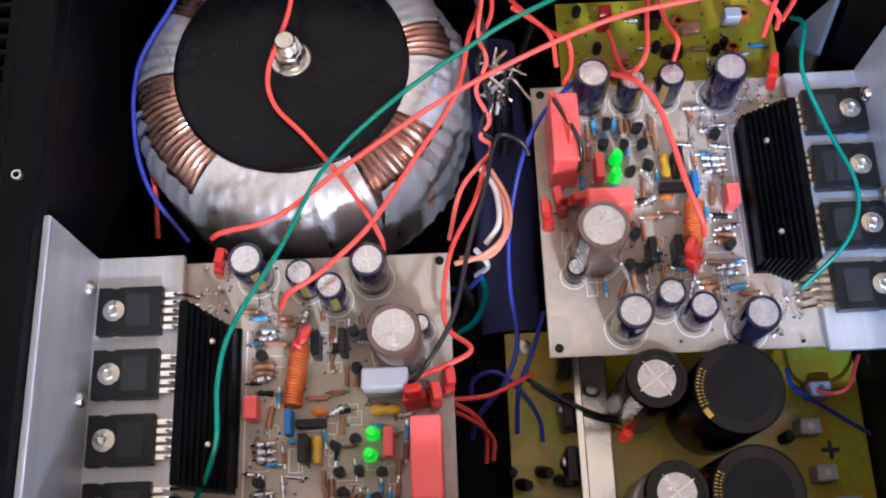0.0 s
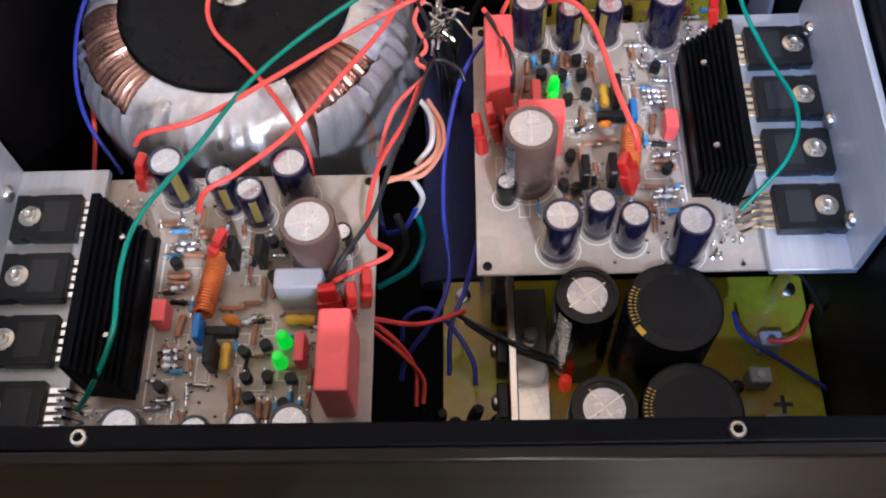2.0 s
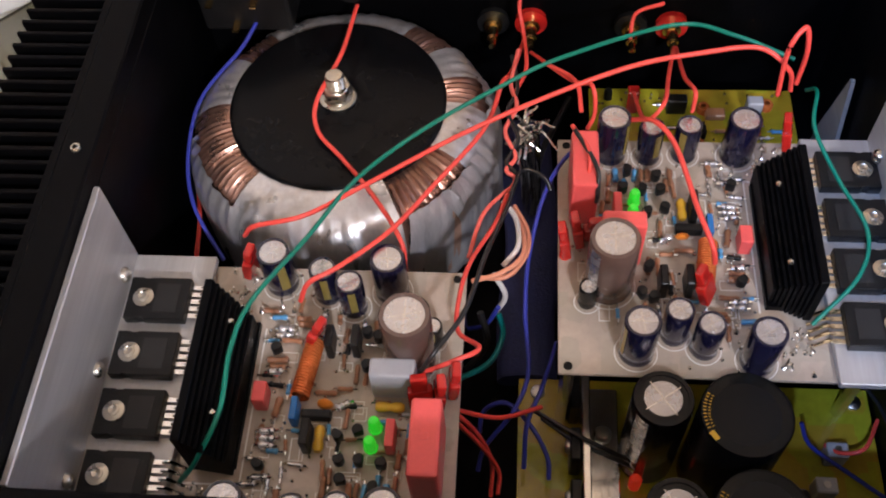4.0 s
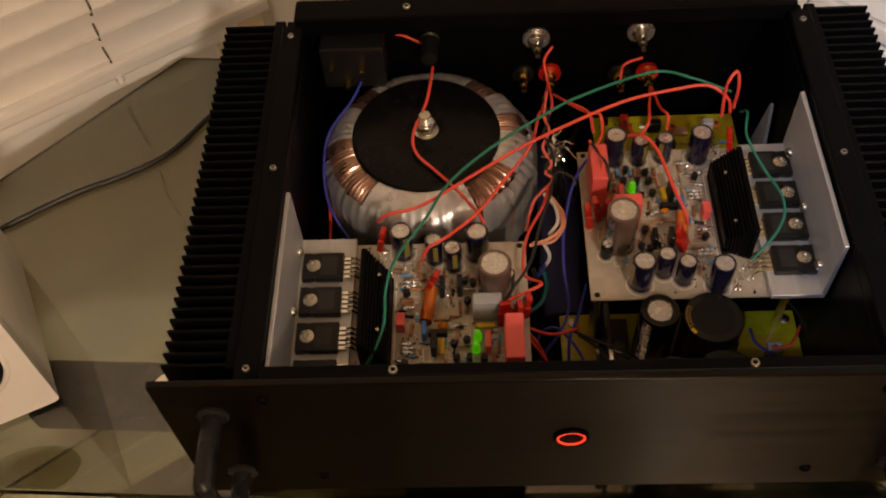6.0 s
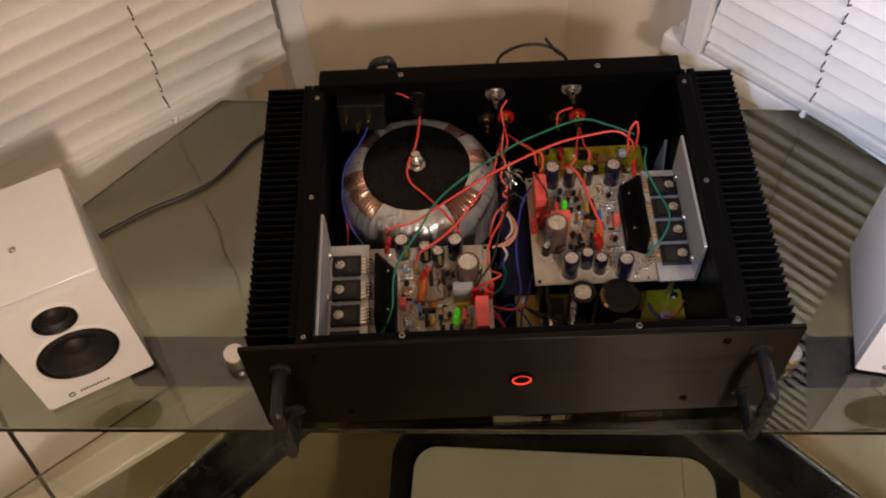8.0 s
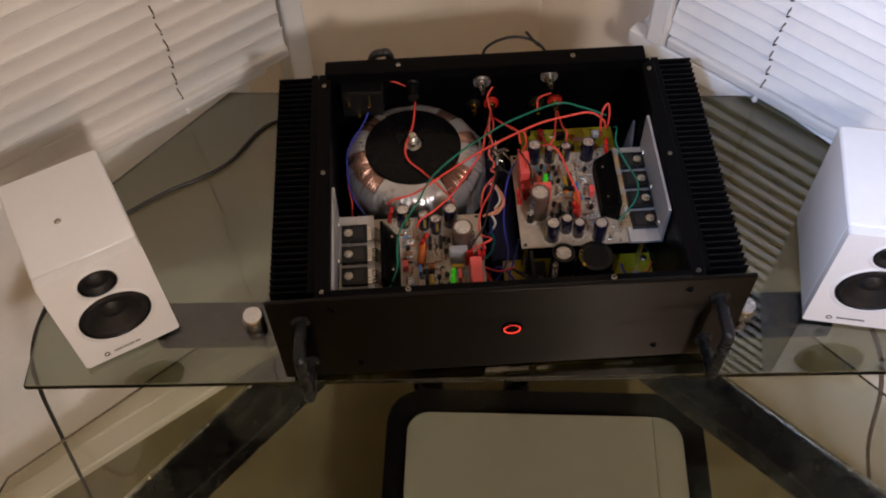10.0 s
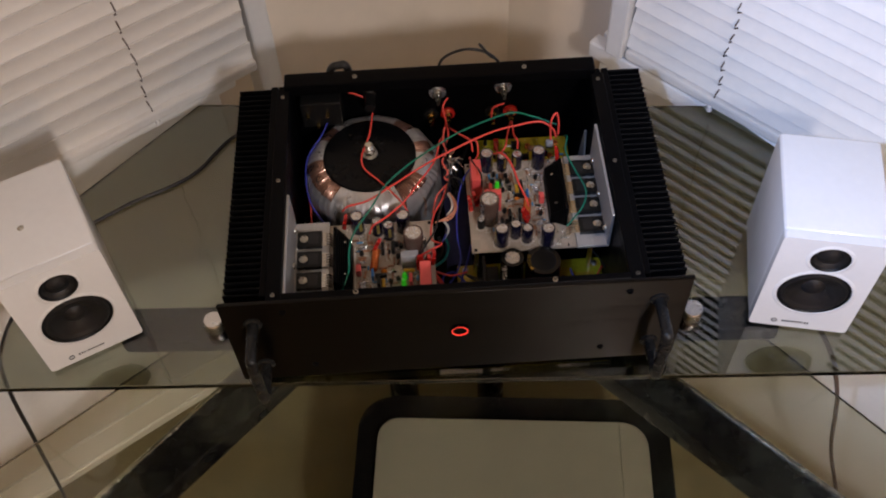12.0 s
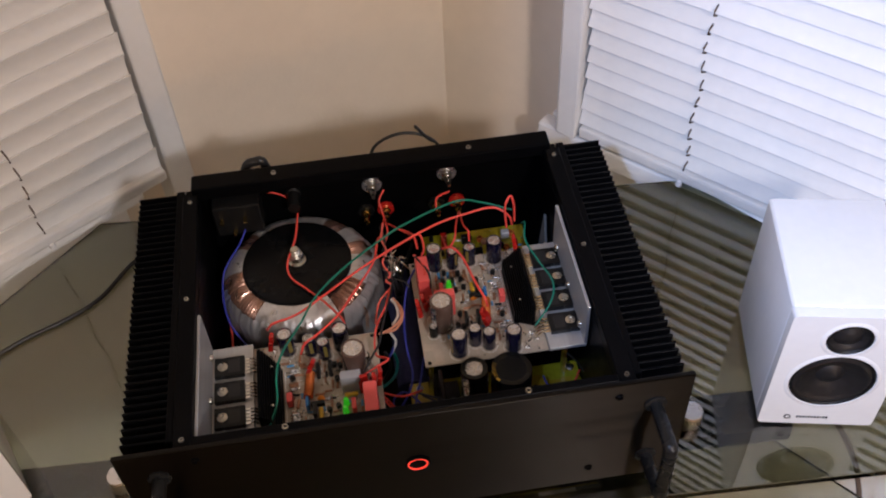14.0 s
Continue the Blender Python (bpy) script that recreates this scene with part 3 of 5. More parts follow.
for x, z in ((0.165, 0.890), (-0.147, 0.787), (0.147, 0.787)):
    twin(sc3, pose(x, -0.003, z, 90, 0, 0))
bm = B()
lathe(bm, [(0.0105, 0), (0.0105, 0.002), (0.009, 0.003), (0.0085, 0.0022), (0.0082, 0.0018), (0, 0.0018)], 36, pose(0.0025, -0.003, 0.838) @ pose(0, 0, 0, 90, 0, 0))
button = part("power_button", bm, "anodised", case, "round black push button")
bm = B()
lathe(bm, [(0.0072, 0.0018), (0.0072, 0.0026), (0.0082, 0.0026), (0.0082, 0.0018)], 36, pose(0.0025, -0.003, 0.838) @ pose(0, 0, 0, 90, 0, 0))
part("light_ring", bm, "led_red", button, "glowing red ring")

# ---- toroidal transformer ----
tor = thing("toroidal_transformer", "copper wound toroidal transformer wrapped in silver tape", "transformer", pose(-0.083, 0.221, 0.767))
RO, RI, H = 0.0745, 0.024, 0.079


def ring_profile(grow=0.0):
    out = []
    cr = 0.022
    for cx, cz, a0 in ((RO - cr, H - cr, 0), (RI + 0.012, H - 0.012, 90), (RI + 0.012, 0.012, 180), (RO - cr, cr, 270)):
        r = cr if cx > 0.04 else 0.012
        for i in range(7):
            a = radians(a0 + 15 * i)
            out.append((cx + (r + grow) * math.cos(a), cz + (r + grow) * math.sin(a)))
    return out


def winding(bm, a0, a1, turns, grow, ripple):
    prof = ring_profile(grow)
    n = turns * 3
    rows = []
    for i in range(n + 1):
        a = radians(a0 + (a1 - a0) * i / n)
        k = ripple * (0.5 - abs((i % 3) - 1)) + random.uniform(-0.0002, 0.0002)
        rows.append([bm.verts.new(((r + k) * math.cos(a), (r + k) * math.sin(a), z + k)) for r, z in prof])
    for p, q in zip(rows, rows[1:]):
        for j in range(len(prof)):
            bm.faces.new((p[j], q[j], q[(j + 1) % len(prof)], p[(j + 1) % len(prof)]))


bm = B()
winding(bm, 0, 360, 120, 0.0, 0.0008)
part("winding", bm, "winding", tor, "bare enamelled copper turns")
# loose laps of polyester tape over the turns
def lap(a0, a1, grow, wrinkle, first=0, last=27, slant=0.0, mat="tape", label="wrinkled silver tape"):
    """A strip of tape from angle a0 to a1, over the profile's points first to last."""
    bm = B()
    ring = ring_profile(grow)
    prof = [ring[k % 28] for k in range(first, last + 1)]
    closed = len(prof) == 28
    n = max(3, int((a1 - a0) / 1.2))
    rows = []
    for i in range(n + 1):
        row = []
        for j, (r, z) in enumerate(prof):
            a = radians(a0 + (a1 - a0) * i / n + slant * (j / len(prof) - 0.5) + 0.5 * noise.noise(Vector((z * 90, a0, 0))))
            k = wrinkle * (noise.noise(Vector((a * 14, z * 60, r * 40 + a0))) + 0.7 * abs(noise.noise(Vector((a * 30 + z * 120, z * 50, a0)))) + 0.35 * math.sin(a * 60 + z * 50))
            row.append(bm.verts.new(((r + k) * math.cos(a), (r + k) * math.sin(a), z + k * 0.5)))
        rows.append(row)
    m = len(prof)
    for p, q in zip(rows, rows[1:]):
        for j in range(m if closed else m - 1):
            bm.faces.new((p[j], q[j], q[(j + 1) % m], p[(j + 1) % m]))
    return part("tape_lap", bm, mat, tor, label)


lap(236, 296, 0.0012, 0.0004)
lap(234, 258, 0.0019, 0.0004, slant=4)
lap(250, 280, 0.0024, 0.0005, slant=-3)
lap(276, 301, 0.0028, 0.0005, slant=5)
lap(330, 348, 0.0016, 0.0008, slant=-8)
lap(346, 364, 0.0021, 0.0008, slant=6)
lap(20, 40, 0.0012, 0.0005)
lap(60, 130, 0.0012, 0.0006)
lap(150, 180, 0.0012, 0.0006)
# loose film that sags over the outer side
lap(188, 214, 0.0016, 0.0016, 22, 31, 10)
lap(206, 240, 0.0022, 0.0014, 22, 31, -8)
lap(298, 330, 0.0026, 0.0018, 22, 31, 12)
lap(322, 352, 0.0032, 0.0020, 22, 31, -14)
lap(312, 326, 0.0024, 0.0008, 26, 31, 6, "copper_film", "crumpled copper coloured film")
lap(345, 378, 0.0030, 0.0018, 22, 31, 8)
bm = B()
lathe(bm, [(0, H + 0.0040), (0.011, H + 0.0040), (0.0135, H + 0.0034), (0.017, H + 0.0040), (0.030, H + 0.0042), (0.0500, H + 0.0046), (0.0514, H + 0.0042), (0.0518, H + 0.0034), (0.0518, H + 0.0010), (0.0505, H + 0.0004), (0.0, H + 0.0004)], 72)
part("dish_washer", bm, "disc", tor, "black dished steel washer")
bm = B()
lathe(bm, [(0, 0), (0.0088, 0), (0.0090, 0.0004), (0.0090, 0.0014), (0.0085, 0.0018), (0.0072, 0.0018), (0.0072, 0.0038), (0, 0.0038)], 28, pose(0, 0.002, H + 0.0040))
part("flat_washer", bm, "steel", tor)
bm = B()
lathe(bm, [(0, 0), (0.0070, 0), (0.0075, 0.0008), (0.0075, 0.0044), (0.0067, 0.0052), (0, 0.0052)], 6, pose(0, 0.002, H + 0.0079))
part("nut", bm, "steel", tor)
bm = B()
prof = [(0, 0)]
for i in range(6):
    prof += [(0.0045, i * 0.0011), (0.0039, i * 0.0011 + 0.00055)]
lathe(bm, prof + [(0.0039, 0.0068), (0, 0.0071)], 18, pose(0, 0.002, H + 0.0131))
part("bolt", bm, "steel", tor)

# ---- amplifier boards ----
PZ = 0.838


def capacitor(board, x, y, r, h, sleeve, mark=None, seg=28):
    m = pose(x, y, PZ)
    bm = B()
    lathe(bm, [(r * 0.93, 0.0002), (r, 0.0012), (r, 0.003), (r * 0.95, 0.0042), (r, 0.0055), (r, h - 0.0009), (r * 0.95, h), (r * 0.80, h), (r * 0.80, h - 0.0006), (0, h - 0.0006)], seg, m)
    c = part("capacitor", bm, sleeve, board)
    bm = B()
    lathe(bm, [(r * 0.80, h - 0.0007), (r * 0.78, h - 0.0003), (0, h - 0.0002)], seg, m)
    part("can_top", bm, "can_top", c)
    bm = B()
    a = (x * 9000) % 180
    for k in (0, 75):
        box(bm, -r * 0.66, r * 0.66, -0.00012, 0.00012, 0, 0.00012, m=m @ pose(0, 0, h - 0.00025, 0, 0, a + k))
    part("vent_score", bm, "solder", c)
    if mark:
        bm = B()
        rows = []
        for i in range(6):
            b = radians(mark[1] - 15 + 6 * i)
            rows.append([bm.verts.new(m @ Vector(((r + 0.00015) * math.cos(b), (r + 0.00015) * math.sin(b), z))) for z in (0.006, h - 0.001)])
        for p, q in zip(rows, rows[1:]):
            bm.faces.new((p[0], q[0], q[1], p[1]))
        part("polarity_stripe", bm, mark[0], c)
    bm = B()
    lathe(bm, [(r + 0.0012, 0.0), (r + 0.0012, 0.0001), (r + 0.0016, 0.0001), (r + 0.0016, 0.0)], 32, m)
    part("printed_ring", bm, "silk", board)
    return c


def resistor(bm, x, y, ang, length=0.0065, r=0.0012, z=0.0016):
    m = pose(x, y, PZ + z, 0, 0, ang) @ pose(0, 0, 0, 0, 90, 0)
    h = length / 2
    lathe(bm, [(0, -h), (r * 0.8, -h), (r, -h * 0.8), (r, -h * 0.5), (r * 0.85, -h * 0.4), (r * 0.85, h * 0.4), (r, h * 0.5), (r, h * 0.8), (r * 0.8, h), (0, h)], 10, m)


def lead(bm, x, y, ang, length=0.0065, r=0.0003, z=0.0016):
    c, s = math.cos(radians(ang)), math.sin(radians(ang))
    h = length / 2
    sweep(bm, [Vector((x - c * (h + 0.002), y - s * (h + 0.002), PZ)), Vector((x - c * (h + 0.0016), y - s * (h + 0.0016), PZ + z)), Vector((x + c * (h + 0.0016), y + s * (h + 0.0016), PZ + z)), Vector((x + c * (h + 0.002), y + s * (h + 0.002), PZ))], r, 5)


def boot(board, x, y, ang, lean=15, h=0.019):
    bm = B()
    box(bm, -0.0050, 0.0050, -0.0022, 0.0022, 0, h * 0.62, 0.001, 2)
    box(bm, -0.0034, 0.0034, -0.0019, 0.0019, h * 0.58, h, 0.001, 2)
    b = part("terminal_boot", bm, "boot_red", board, "translucent red boot", m=pose(x, y, PZ + 0.0035, lean, 0, ang))
    bm = B()
    box(bm, -0.0032, 0.0032, -0.0004, 0.0004, -0.0036, 0.004)
    part("tab", bm, "solder", b)


def transistor(board, x, y, pin):
    bm = B()
    prism(bm, [(-0.013, -0.010), (-0.0075, -0.010), (-0.0070, -0.0088), (-0.0050, -0.0088), (-0.0045, -0.010), (0.013, -0.010), (0.013, 0.010), (-0.0045, 0.010), (-0.0050, 0.0088), (-0.0070, 0.0088), (-0.0075, 0.010), (-0.013, 0.010)], 0, 0.005, 0.0005)
    t = part("power_transistor", bm, "plastic_black", board, "large flat black power transistor", m=pose(x, y, 0.8423))
    bm = B()
    box(bm, -0.001, 0.009, -0.0068, 0.0068, 0.005, 0.0052)
    part("recess", bm, "plastic_dark", t)
    bm = B()
    lathe(bm, [(0, 0.0050), (0.0044, 0.0050), (0.0044, 0.0056), (0.0026, 0.0060), (0.0026, 0.0066), (0.0018, 0.0070), (0.0012, 0.0064), (0, 0.0064)], 20, pose(-0.0060, 0, 0))
    part("clamp_screw", bm, "steel", t)
    for k in range(5):
        bm = B()
        yy = -0.0068 + 0.0034 * k
        box(bm, 0.0125, 0.0180, yy - 0.0010, yy + 0.0010, 0.0014, 0.0024)
        sweep(bm, spline([(0.0172, yy, 0.0020), (0.0200, yy + 0.0002, 0.0024), (0.0222, yy, 0.0004), (0.0244, yy - 0.0002, -0.0026), (0.0262, yy, -0.0034)], 3), 0.0008, 6)
        part("pin", bm, pin, t)


def board(m, grey, label):
    b = thing("amplifier_board", label, "circuit board", m, group="pair of amplifier boards")
    bm = B()
    box(bm, -0.131, -0.0175, 0.0128, 0.1345, PZ - 0.0016, PZ, 0.0003)
    part("substrate", bm, "pcb", b, "pale fibreglass circuit board")
    dx = 0.0 if grey else 0.0052
    # aluminium angle that carries the power transistors
    bm = B()
    box(bm, -0.1655 + dx, -0.1275, 0.0135, 0.137, 0.8384, 0.8422, 0.0004)
    part("angle_flange", bm, "alu", b, "mill aluminium angle")
    bm = B()
    box(bm, -0.1658 + dx, -0.1630 + dx, 0.0135, 0.137, 0.8424, 0.8925, 0.0004)
    up = part("angle_upright", bm, "alu", b)
    for y in (0.03, 0.076, 0.121):
        bm = B()
        lathe(bm, [(0, 0), (0.0034, 0), (0.0034, 0.0012), (0.0022, 0.0026), (0, 0.0028)], 16, pose(-0.163 + dx, y, 0.851, 0, 90, 0))
        part("angle_screw", bm, "steel", up)
    for y in (0.1125, 0.0865, 0.0605, 0.0345):
        transistor(b, -0.1475 + dx * 0.5, y, "solder" if grey else "pin_warm_lit")
    # driver heat sink: a comb of long fins
    bm = B()
    box(bm, -0.1200, -0.1165, 0.040, 0.1085, PZ + 0.003, PZ + 0.033, 0.0004)
    hs = part("driver_heat_sink", bm, "anodised", b, "black finned driver heat sink")
    for i in range(8):
        bm = B()
        x = -0.1155 + 0.0017 * i
        box(bm, x - 0.00068, x + 0.00068, 0.040 - 0.0002 * i, 0.1075 - 0.0008 * i, PZ + 0.003, PZ + 0.031 - 0.0021 * i)
        part("fin", bm, "anodised", hs)
    bm = B()
    box(bm, -0.1165, -0.1022, 0.041, 0.104, PZ + 0.0030, PZ + 0.006)
    part("web", bm, "anodised", hs)
    for y in (0.055, 0.094):
        bm = B()
        lathe(bm, [(0, 0), (0.0014, 0), (0.001, 0.0008), (0, 0.001)], 10, pose(-0.1088, y, PZ + 0.0245))
        part("pin_head", bm, "steel", hs)
    bm = B()
    box(bm, -0.1012, -0.1006, 0.036, 0.104, PZ, PZ + 0.00012)
    box(bm, -0.123, -0.1006, 0.0355, 0.0361, PZ, PZ + 0.00012)
    part("printed_outline", bm, "silk", b)
    # electrolytics
    stripe = lambda a: ("olive_sleeve", a)
    for x, y, r, h, a in ((-0.097, 0.1265, 0.0071, 0.026, 300), (-0.0763, 0.1215, 0.0058, 0.022, 280), (-0.0645, 0.1155, 0.0058, 0.022, 285), (-0.049, 0.124, 0.0073, 0.027, 20),
                          (-0.0415, 0.0215, 0.0073, 0.027, 150), (-0.0585, 0.0225, 0.0058, 0.022, 120), (-0.075, 0.021, 0.0058, 0.022, 60), (-0.0985, 0.0215, 0.0073, 0.027, 240)):
        capacitor(b, x, y, r, h, "blue_sleeve", stripe(a))
    capacitor(b, -0.0385, 0.0925, 0.0102, 0.037, "brown_sleeve", ("can_top", 40), 36)
    capacitor(b, -0.0296, 0.1010, 0.0040, 0.0135, "black_sleeve", stripe(270), 18)
    # film capacitors
    bm = B()
    box(bm, -0.0525, -0.0345, 0.0740, 0.0825, PZ + 0.0006, PZ + (0.0205 if grey else 0.030), 0.0012, 2)
    part("film_capacitor", bm, "film_grey" if grey else "film_red", b)
    bm = B()
    box(bm, -0.0338, -0.0222, 0.0315, 0.0620, PZ + 0.0006, PZ + 0.030, 0.0014, 2)
    f = part("film_capacitor", bm, "film_red", b)
    bm = B()
    lathe(bm, [(0.0013, 0), (0.0013, 0.0002), (0.0018, 0.0002), (0.0018, 0)], 18, pose(-0.028, 0.047, PZ + 0.030))
    part("moulded_dimple", bm, "film_red", f)
    for x0, x1, y0, y1, h, mt in ((-0.0452, -0.0414, 0.0500, 0.0615, 0.0105, "film_red"), (-0.0996, -0.0942, 0.0665, 0.0755, 0.0105, "film_red"), (-0.0838, -0.0810, 0.0600, 0.0700, 0.0095, "blue_box"),
                                  (-0.0780, -0.0745, 0.0490, 0.0600, 0.012, "plastic_black"), (-0.0800, -0.0680, 0.0628, 0.0665, 0.0055, "plastic_black")):
        bm = B()
        box(bm, x0, x1, y0, y1, PZ + 0.0005, PZ + h, 0.0007, 2)
        part("component", bm, mt, b)
    for x, y, a, ln, mt in ((-0.0448, 0.0690, 0, 0.0115, "yellow"), (-0.0716, 0.0545, 90, 0.0105, "yellow")):
        bm = B()
        mm = pose(x, y, PZ + 0.0035, 0, 0, a) @ pose(0, 0, 0, 0, 90, 0)
        h = ln / 2
        lathe(bm, [(0, -h), (0.0014, -h), (0.0021, -h * 0.75), (0.0022, -h * 0.4), (0.0016, 0), (0.0022, h * 0.4), (0.0021, h * 0.75), (0.0014, h), (0, h)], 14, mm)
        part("axial_capacitor", bm, mt, b)
    bm = B()
    lathe(bm, [(0, -0.0013), (0.0022, -0.0011), (0.0033, 0), (0.0022, 0.0011), (0, 0.0013)], 18, pose(-0.0708, 0.0690, PZ + 0.0040, 72, 0, 0))
    part("disc_capacitor", bm, "orange", b)
    # air coil of copper wire
    bm = B()
    p0, p1 = Vector((-0.0782, 0.0965, PZ + 0.0046)), Vector((-0.0816, 0.0715, PZ + 0.0046))
    d = (p1 - p0)
    sd = Vector((d.y, -d.x, 0)).normalized()
    pts = []
    for i in range(20 * 12 + 1):
        a = 2 * math.pi * i / 12
        pts.append(p0 + d * (i / 240) + 0.0036 * (math.cos(a) * sd + math.sin(a) * Vector((0, 0, 1))))
    sweep(bm, pts, 0.00066, 6)
    part("coil", bm, "coil", b, "orange enamelled copper coil")
    for x, y, a, ln in ((-0.0797, 0.0990, 65, 20), ((-0.1115, 0.1305, 80, 10) if grey else (-0.1215, 0.0165, 80, 10)), (-0.0322, 0.0700, 10, -12), (-0.0262, 0.0720, 100, 8), (-0.0208, 0.0775, 95, 8)):
        boot(b, x, y, a, ln)
    # indicator lamps
    for x, y in ((-0.0497, 0.0595), (-0.0507, 0.0515)):
        bm = B()
        lathe(bm, [(0, 0.004), (0.0029, 0.004), (0.0029, 0.005), (0.0025, 0.005), (0.0025, 0.0105), (0.0018, 0.0124), (0, 0.0131)], 18, pose(x, y, PZ))
        l = part("indicator_lamp", bm, "led", b, "lit green lamp")
        bm = B()
        sweep(bm, [Vector((x - 0.0012, y, PZ)), Vector((x - 0.0012, y, PZ + 0.0045))], 0.0003, 5)
        sweep(bm, [Vector((x + 0.0012, y, PZ)), Vector((x + 0.0012, y, PZ + 0.0045))], 0.0003, 5)
        part("lead", bm, "solder", l)
    bm = B()
    lathe(bm, [(0, 0.003), (0.0024, 0.003), (0.0024, 0.009), (0.0016, 0.011), (0, 0.0116)], 14, pose(-0.0203, 0.0800, PZ))
    part("diode_lamp", bm, "led_dim", b)
    # TO-220 regulators standing upright
    for x, y in ((-0.0711, 0.0945), (-0.0605, 0.0950)):
        bm = B()
        box(bm, -0.0016, 0.0016, -0.0050, 0.0050, 0.003, 0.0150, 0.0005, 1)
        t = part("regulator", bm, "plastic_black", b, m=pose(x, y, PZ))
        bm = B()
        for k in (-0.0025, 0, 0.0025):
            box(bm, -0.0003, 0.0003, k - 0.0004, k + 0.0004, 0, 0.003)
        part("lead", bm, "solder", t)
    # small signal transistors
    for x, y, a in ((-0.0562, 0.0575, 20), (-0.0625, 0.0455, 200), (-0.0545, 0.0455, 90), (-0.0460, 0.0445, 0), (-0.0640, 0.0555, 150), (-0.0610, 0.0375, 10), (-0.0480, 0.0350, 90), (-0.0555, 0.0855, 40), (-0.0570, 0.1010, 200), (-0.0935, 0.0920, 30), (-0.0935, 0.0425, 160), (-0.0520, 0.0990, 120)):
        bm = B()
        prism(bm, [(0.0023 * math.cos(radians(q)), 0.0023 * math.sin(radians(q))) for q in range(-40, 221, 26)], 0.0035, 0.0085, 0.0003)
        t = part("small_transistor", bm, "plastic_black", b, m=pose(x, y, PZ, 0, 0, a))
        bm = B()
        for k in (-0.0013, 0, 0.0013):
            sweep(bm, [Vector((k, 0, 0)), Vector((k, 0, 0.0036))], 0.00025, 4)
        part("lead", bm, "solder", t)
    # resistors
    rng = random.Random(11)
    spots = [(-0.0715, 0.0750, 0), (-0.0600, 0.0835, 90), (-0.0560, 0.0830, 90), (-0.0640, 0.0770, 0), (-0.0480, 0.0715, 0), (-0.0905, 0.0680, 80), (-0.0930, 0.0860, 0), (-0.0935, 0.0890, 0), (-0.0400, 0.0470, 90), (-0.0405, 0.0380, 90),
             (-0.0690, 0.0425, 90), (-0.0660, 0.0400, 90), (-0.0580, 0.0345, 90), (-0.0550, 0.0345, 90), (-0.0520, 0.0345, 90), (-0.0435, 0.0345, 90), (-0.0855, 0.0310, 90), (-0.0840, 0.1060, 0), (-0.0850, 0.1085, 0), (-0.0660, 0.1010, 80),
             (-0.0540, 0.1050, 90), (-0.0490, 0.1080, 60), (-0.0365, 0.0600, 90), (-0.0955, 0.0560, 90), (-0.0680, 0.0355, 90), (-0.0885, 0.0980, 0), (-0.1000, 0.1120, 0), (-0.0870, 0.1150, 90), (-0.0620, 0.0640, 90), (-0.0370, 0.0530, 90)]
    for i, (x, y, a) in enumerate(spots):
        bm = B()
        resistor(bm, x, y, a + rng.uniform(-6, 6), rng.choice((0.0062, 0.0068, 0.0085)), rng.choice((0.0011, 0.0012, 0.0015)))
        rs = part("resistor", bm, "resistor_blue" if i in (14, 15, 22) else "resistor", b)
        bm = B()
        lead(bm, x, y, a)
        part("lead", bm, "solder", rs)
    taken = [(x, y) for x, y, a in spots] + [(-0.0385, 0.0925), (-0.0435, 0.079), (-0.028, 0.047), (-0.08, 0.084), (-0.0497, 0.0555), (-0.0716, 0.0545), (-0.097, 0.0712), (-0.082, 0.065), (-0.0296, 0.101)]
    extra = 0
    for k in range(400):
        x, y = rng.uniform(-0.098, -0.036), rng.uniform(0.030, 0.112)
        if min((x - q) ** 2 + (y - w) ** 2 for q, w in taken) < 0.0052 ** 2 or (x + 0.0385) ** 2 + (y - 0.0925) ** 2 < 0.013 ** 2:
            continue
        taken.append((x, y))
        a = rng.choice((0, 90)) + rng.uniform(-8, 8)
        bm = B()
        resistor(bm, x, y, a, rng.choice((0.0045, 0.0062)), rng.choice((0.0009, 0.0012)))
        rs = part("resistor", bm, rng.choice(("resistor", "resistor", "can_top", "resistor_blue", "plastic_black")), b)
        bm = B()
        lead(bm, x, y, a, 0.0055, 0.0004)
        part("lead", bm, "solder", rs)
        extra += 1
        if extra > 34:
            break
    # glass diodes and bare joints that glint
    for x, y, a in ((-0.0930, 0.1000, 5), (-0.0920, 0.1030, 0), (-0.0935, 0.0835, 8), (-0.0925, 0.0545, 0), (-0.0930, 0.0575, 5), (-0.0925, 0.0515, -4), (-0.0930, 0.0385, 3), (-0.0640, 0.0695, 30), (-0.0870, 0.0275, 0), (-0.0770, 0.1085, 70)):
        bm = B()
        resistor(bm, x, y, a, 0.0060, 0.0016, 0.0022)
        dd = part("power_diode", bm, "can_top", b)
        bm = B()
        lead(bm, x, y, a, 0.006, 0.00055, 0.0022)
        part("lead", bm, "solder", dd)
    bm = B()
    for i in range(190):
        x, y = rng.uniform(-0.125, -0.022), rng.uniform(0.018, 0.131)
        if -0.123 < x < -0.1 and 0.036 < y < 0.112:
            continue
        if x > -0.05 and y > 0.1:
            continue
        lathe(bm, [(0.0009, 0), (0.0007, 0.0003), (0.0003, 0.0009), (0, 0.0010)], 7, pose(x, y, PZ))
    part("solder_joints", bm, "solder", b)["kind"] = "stuff"
    bm = B()
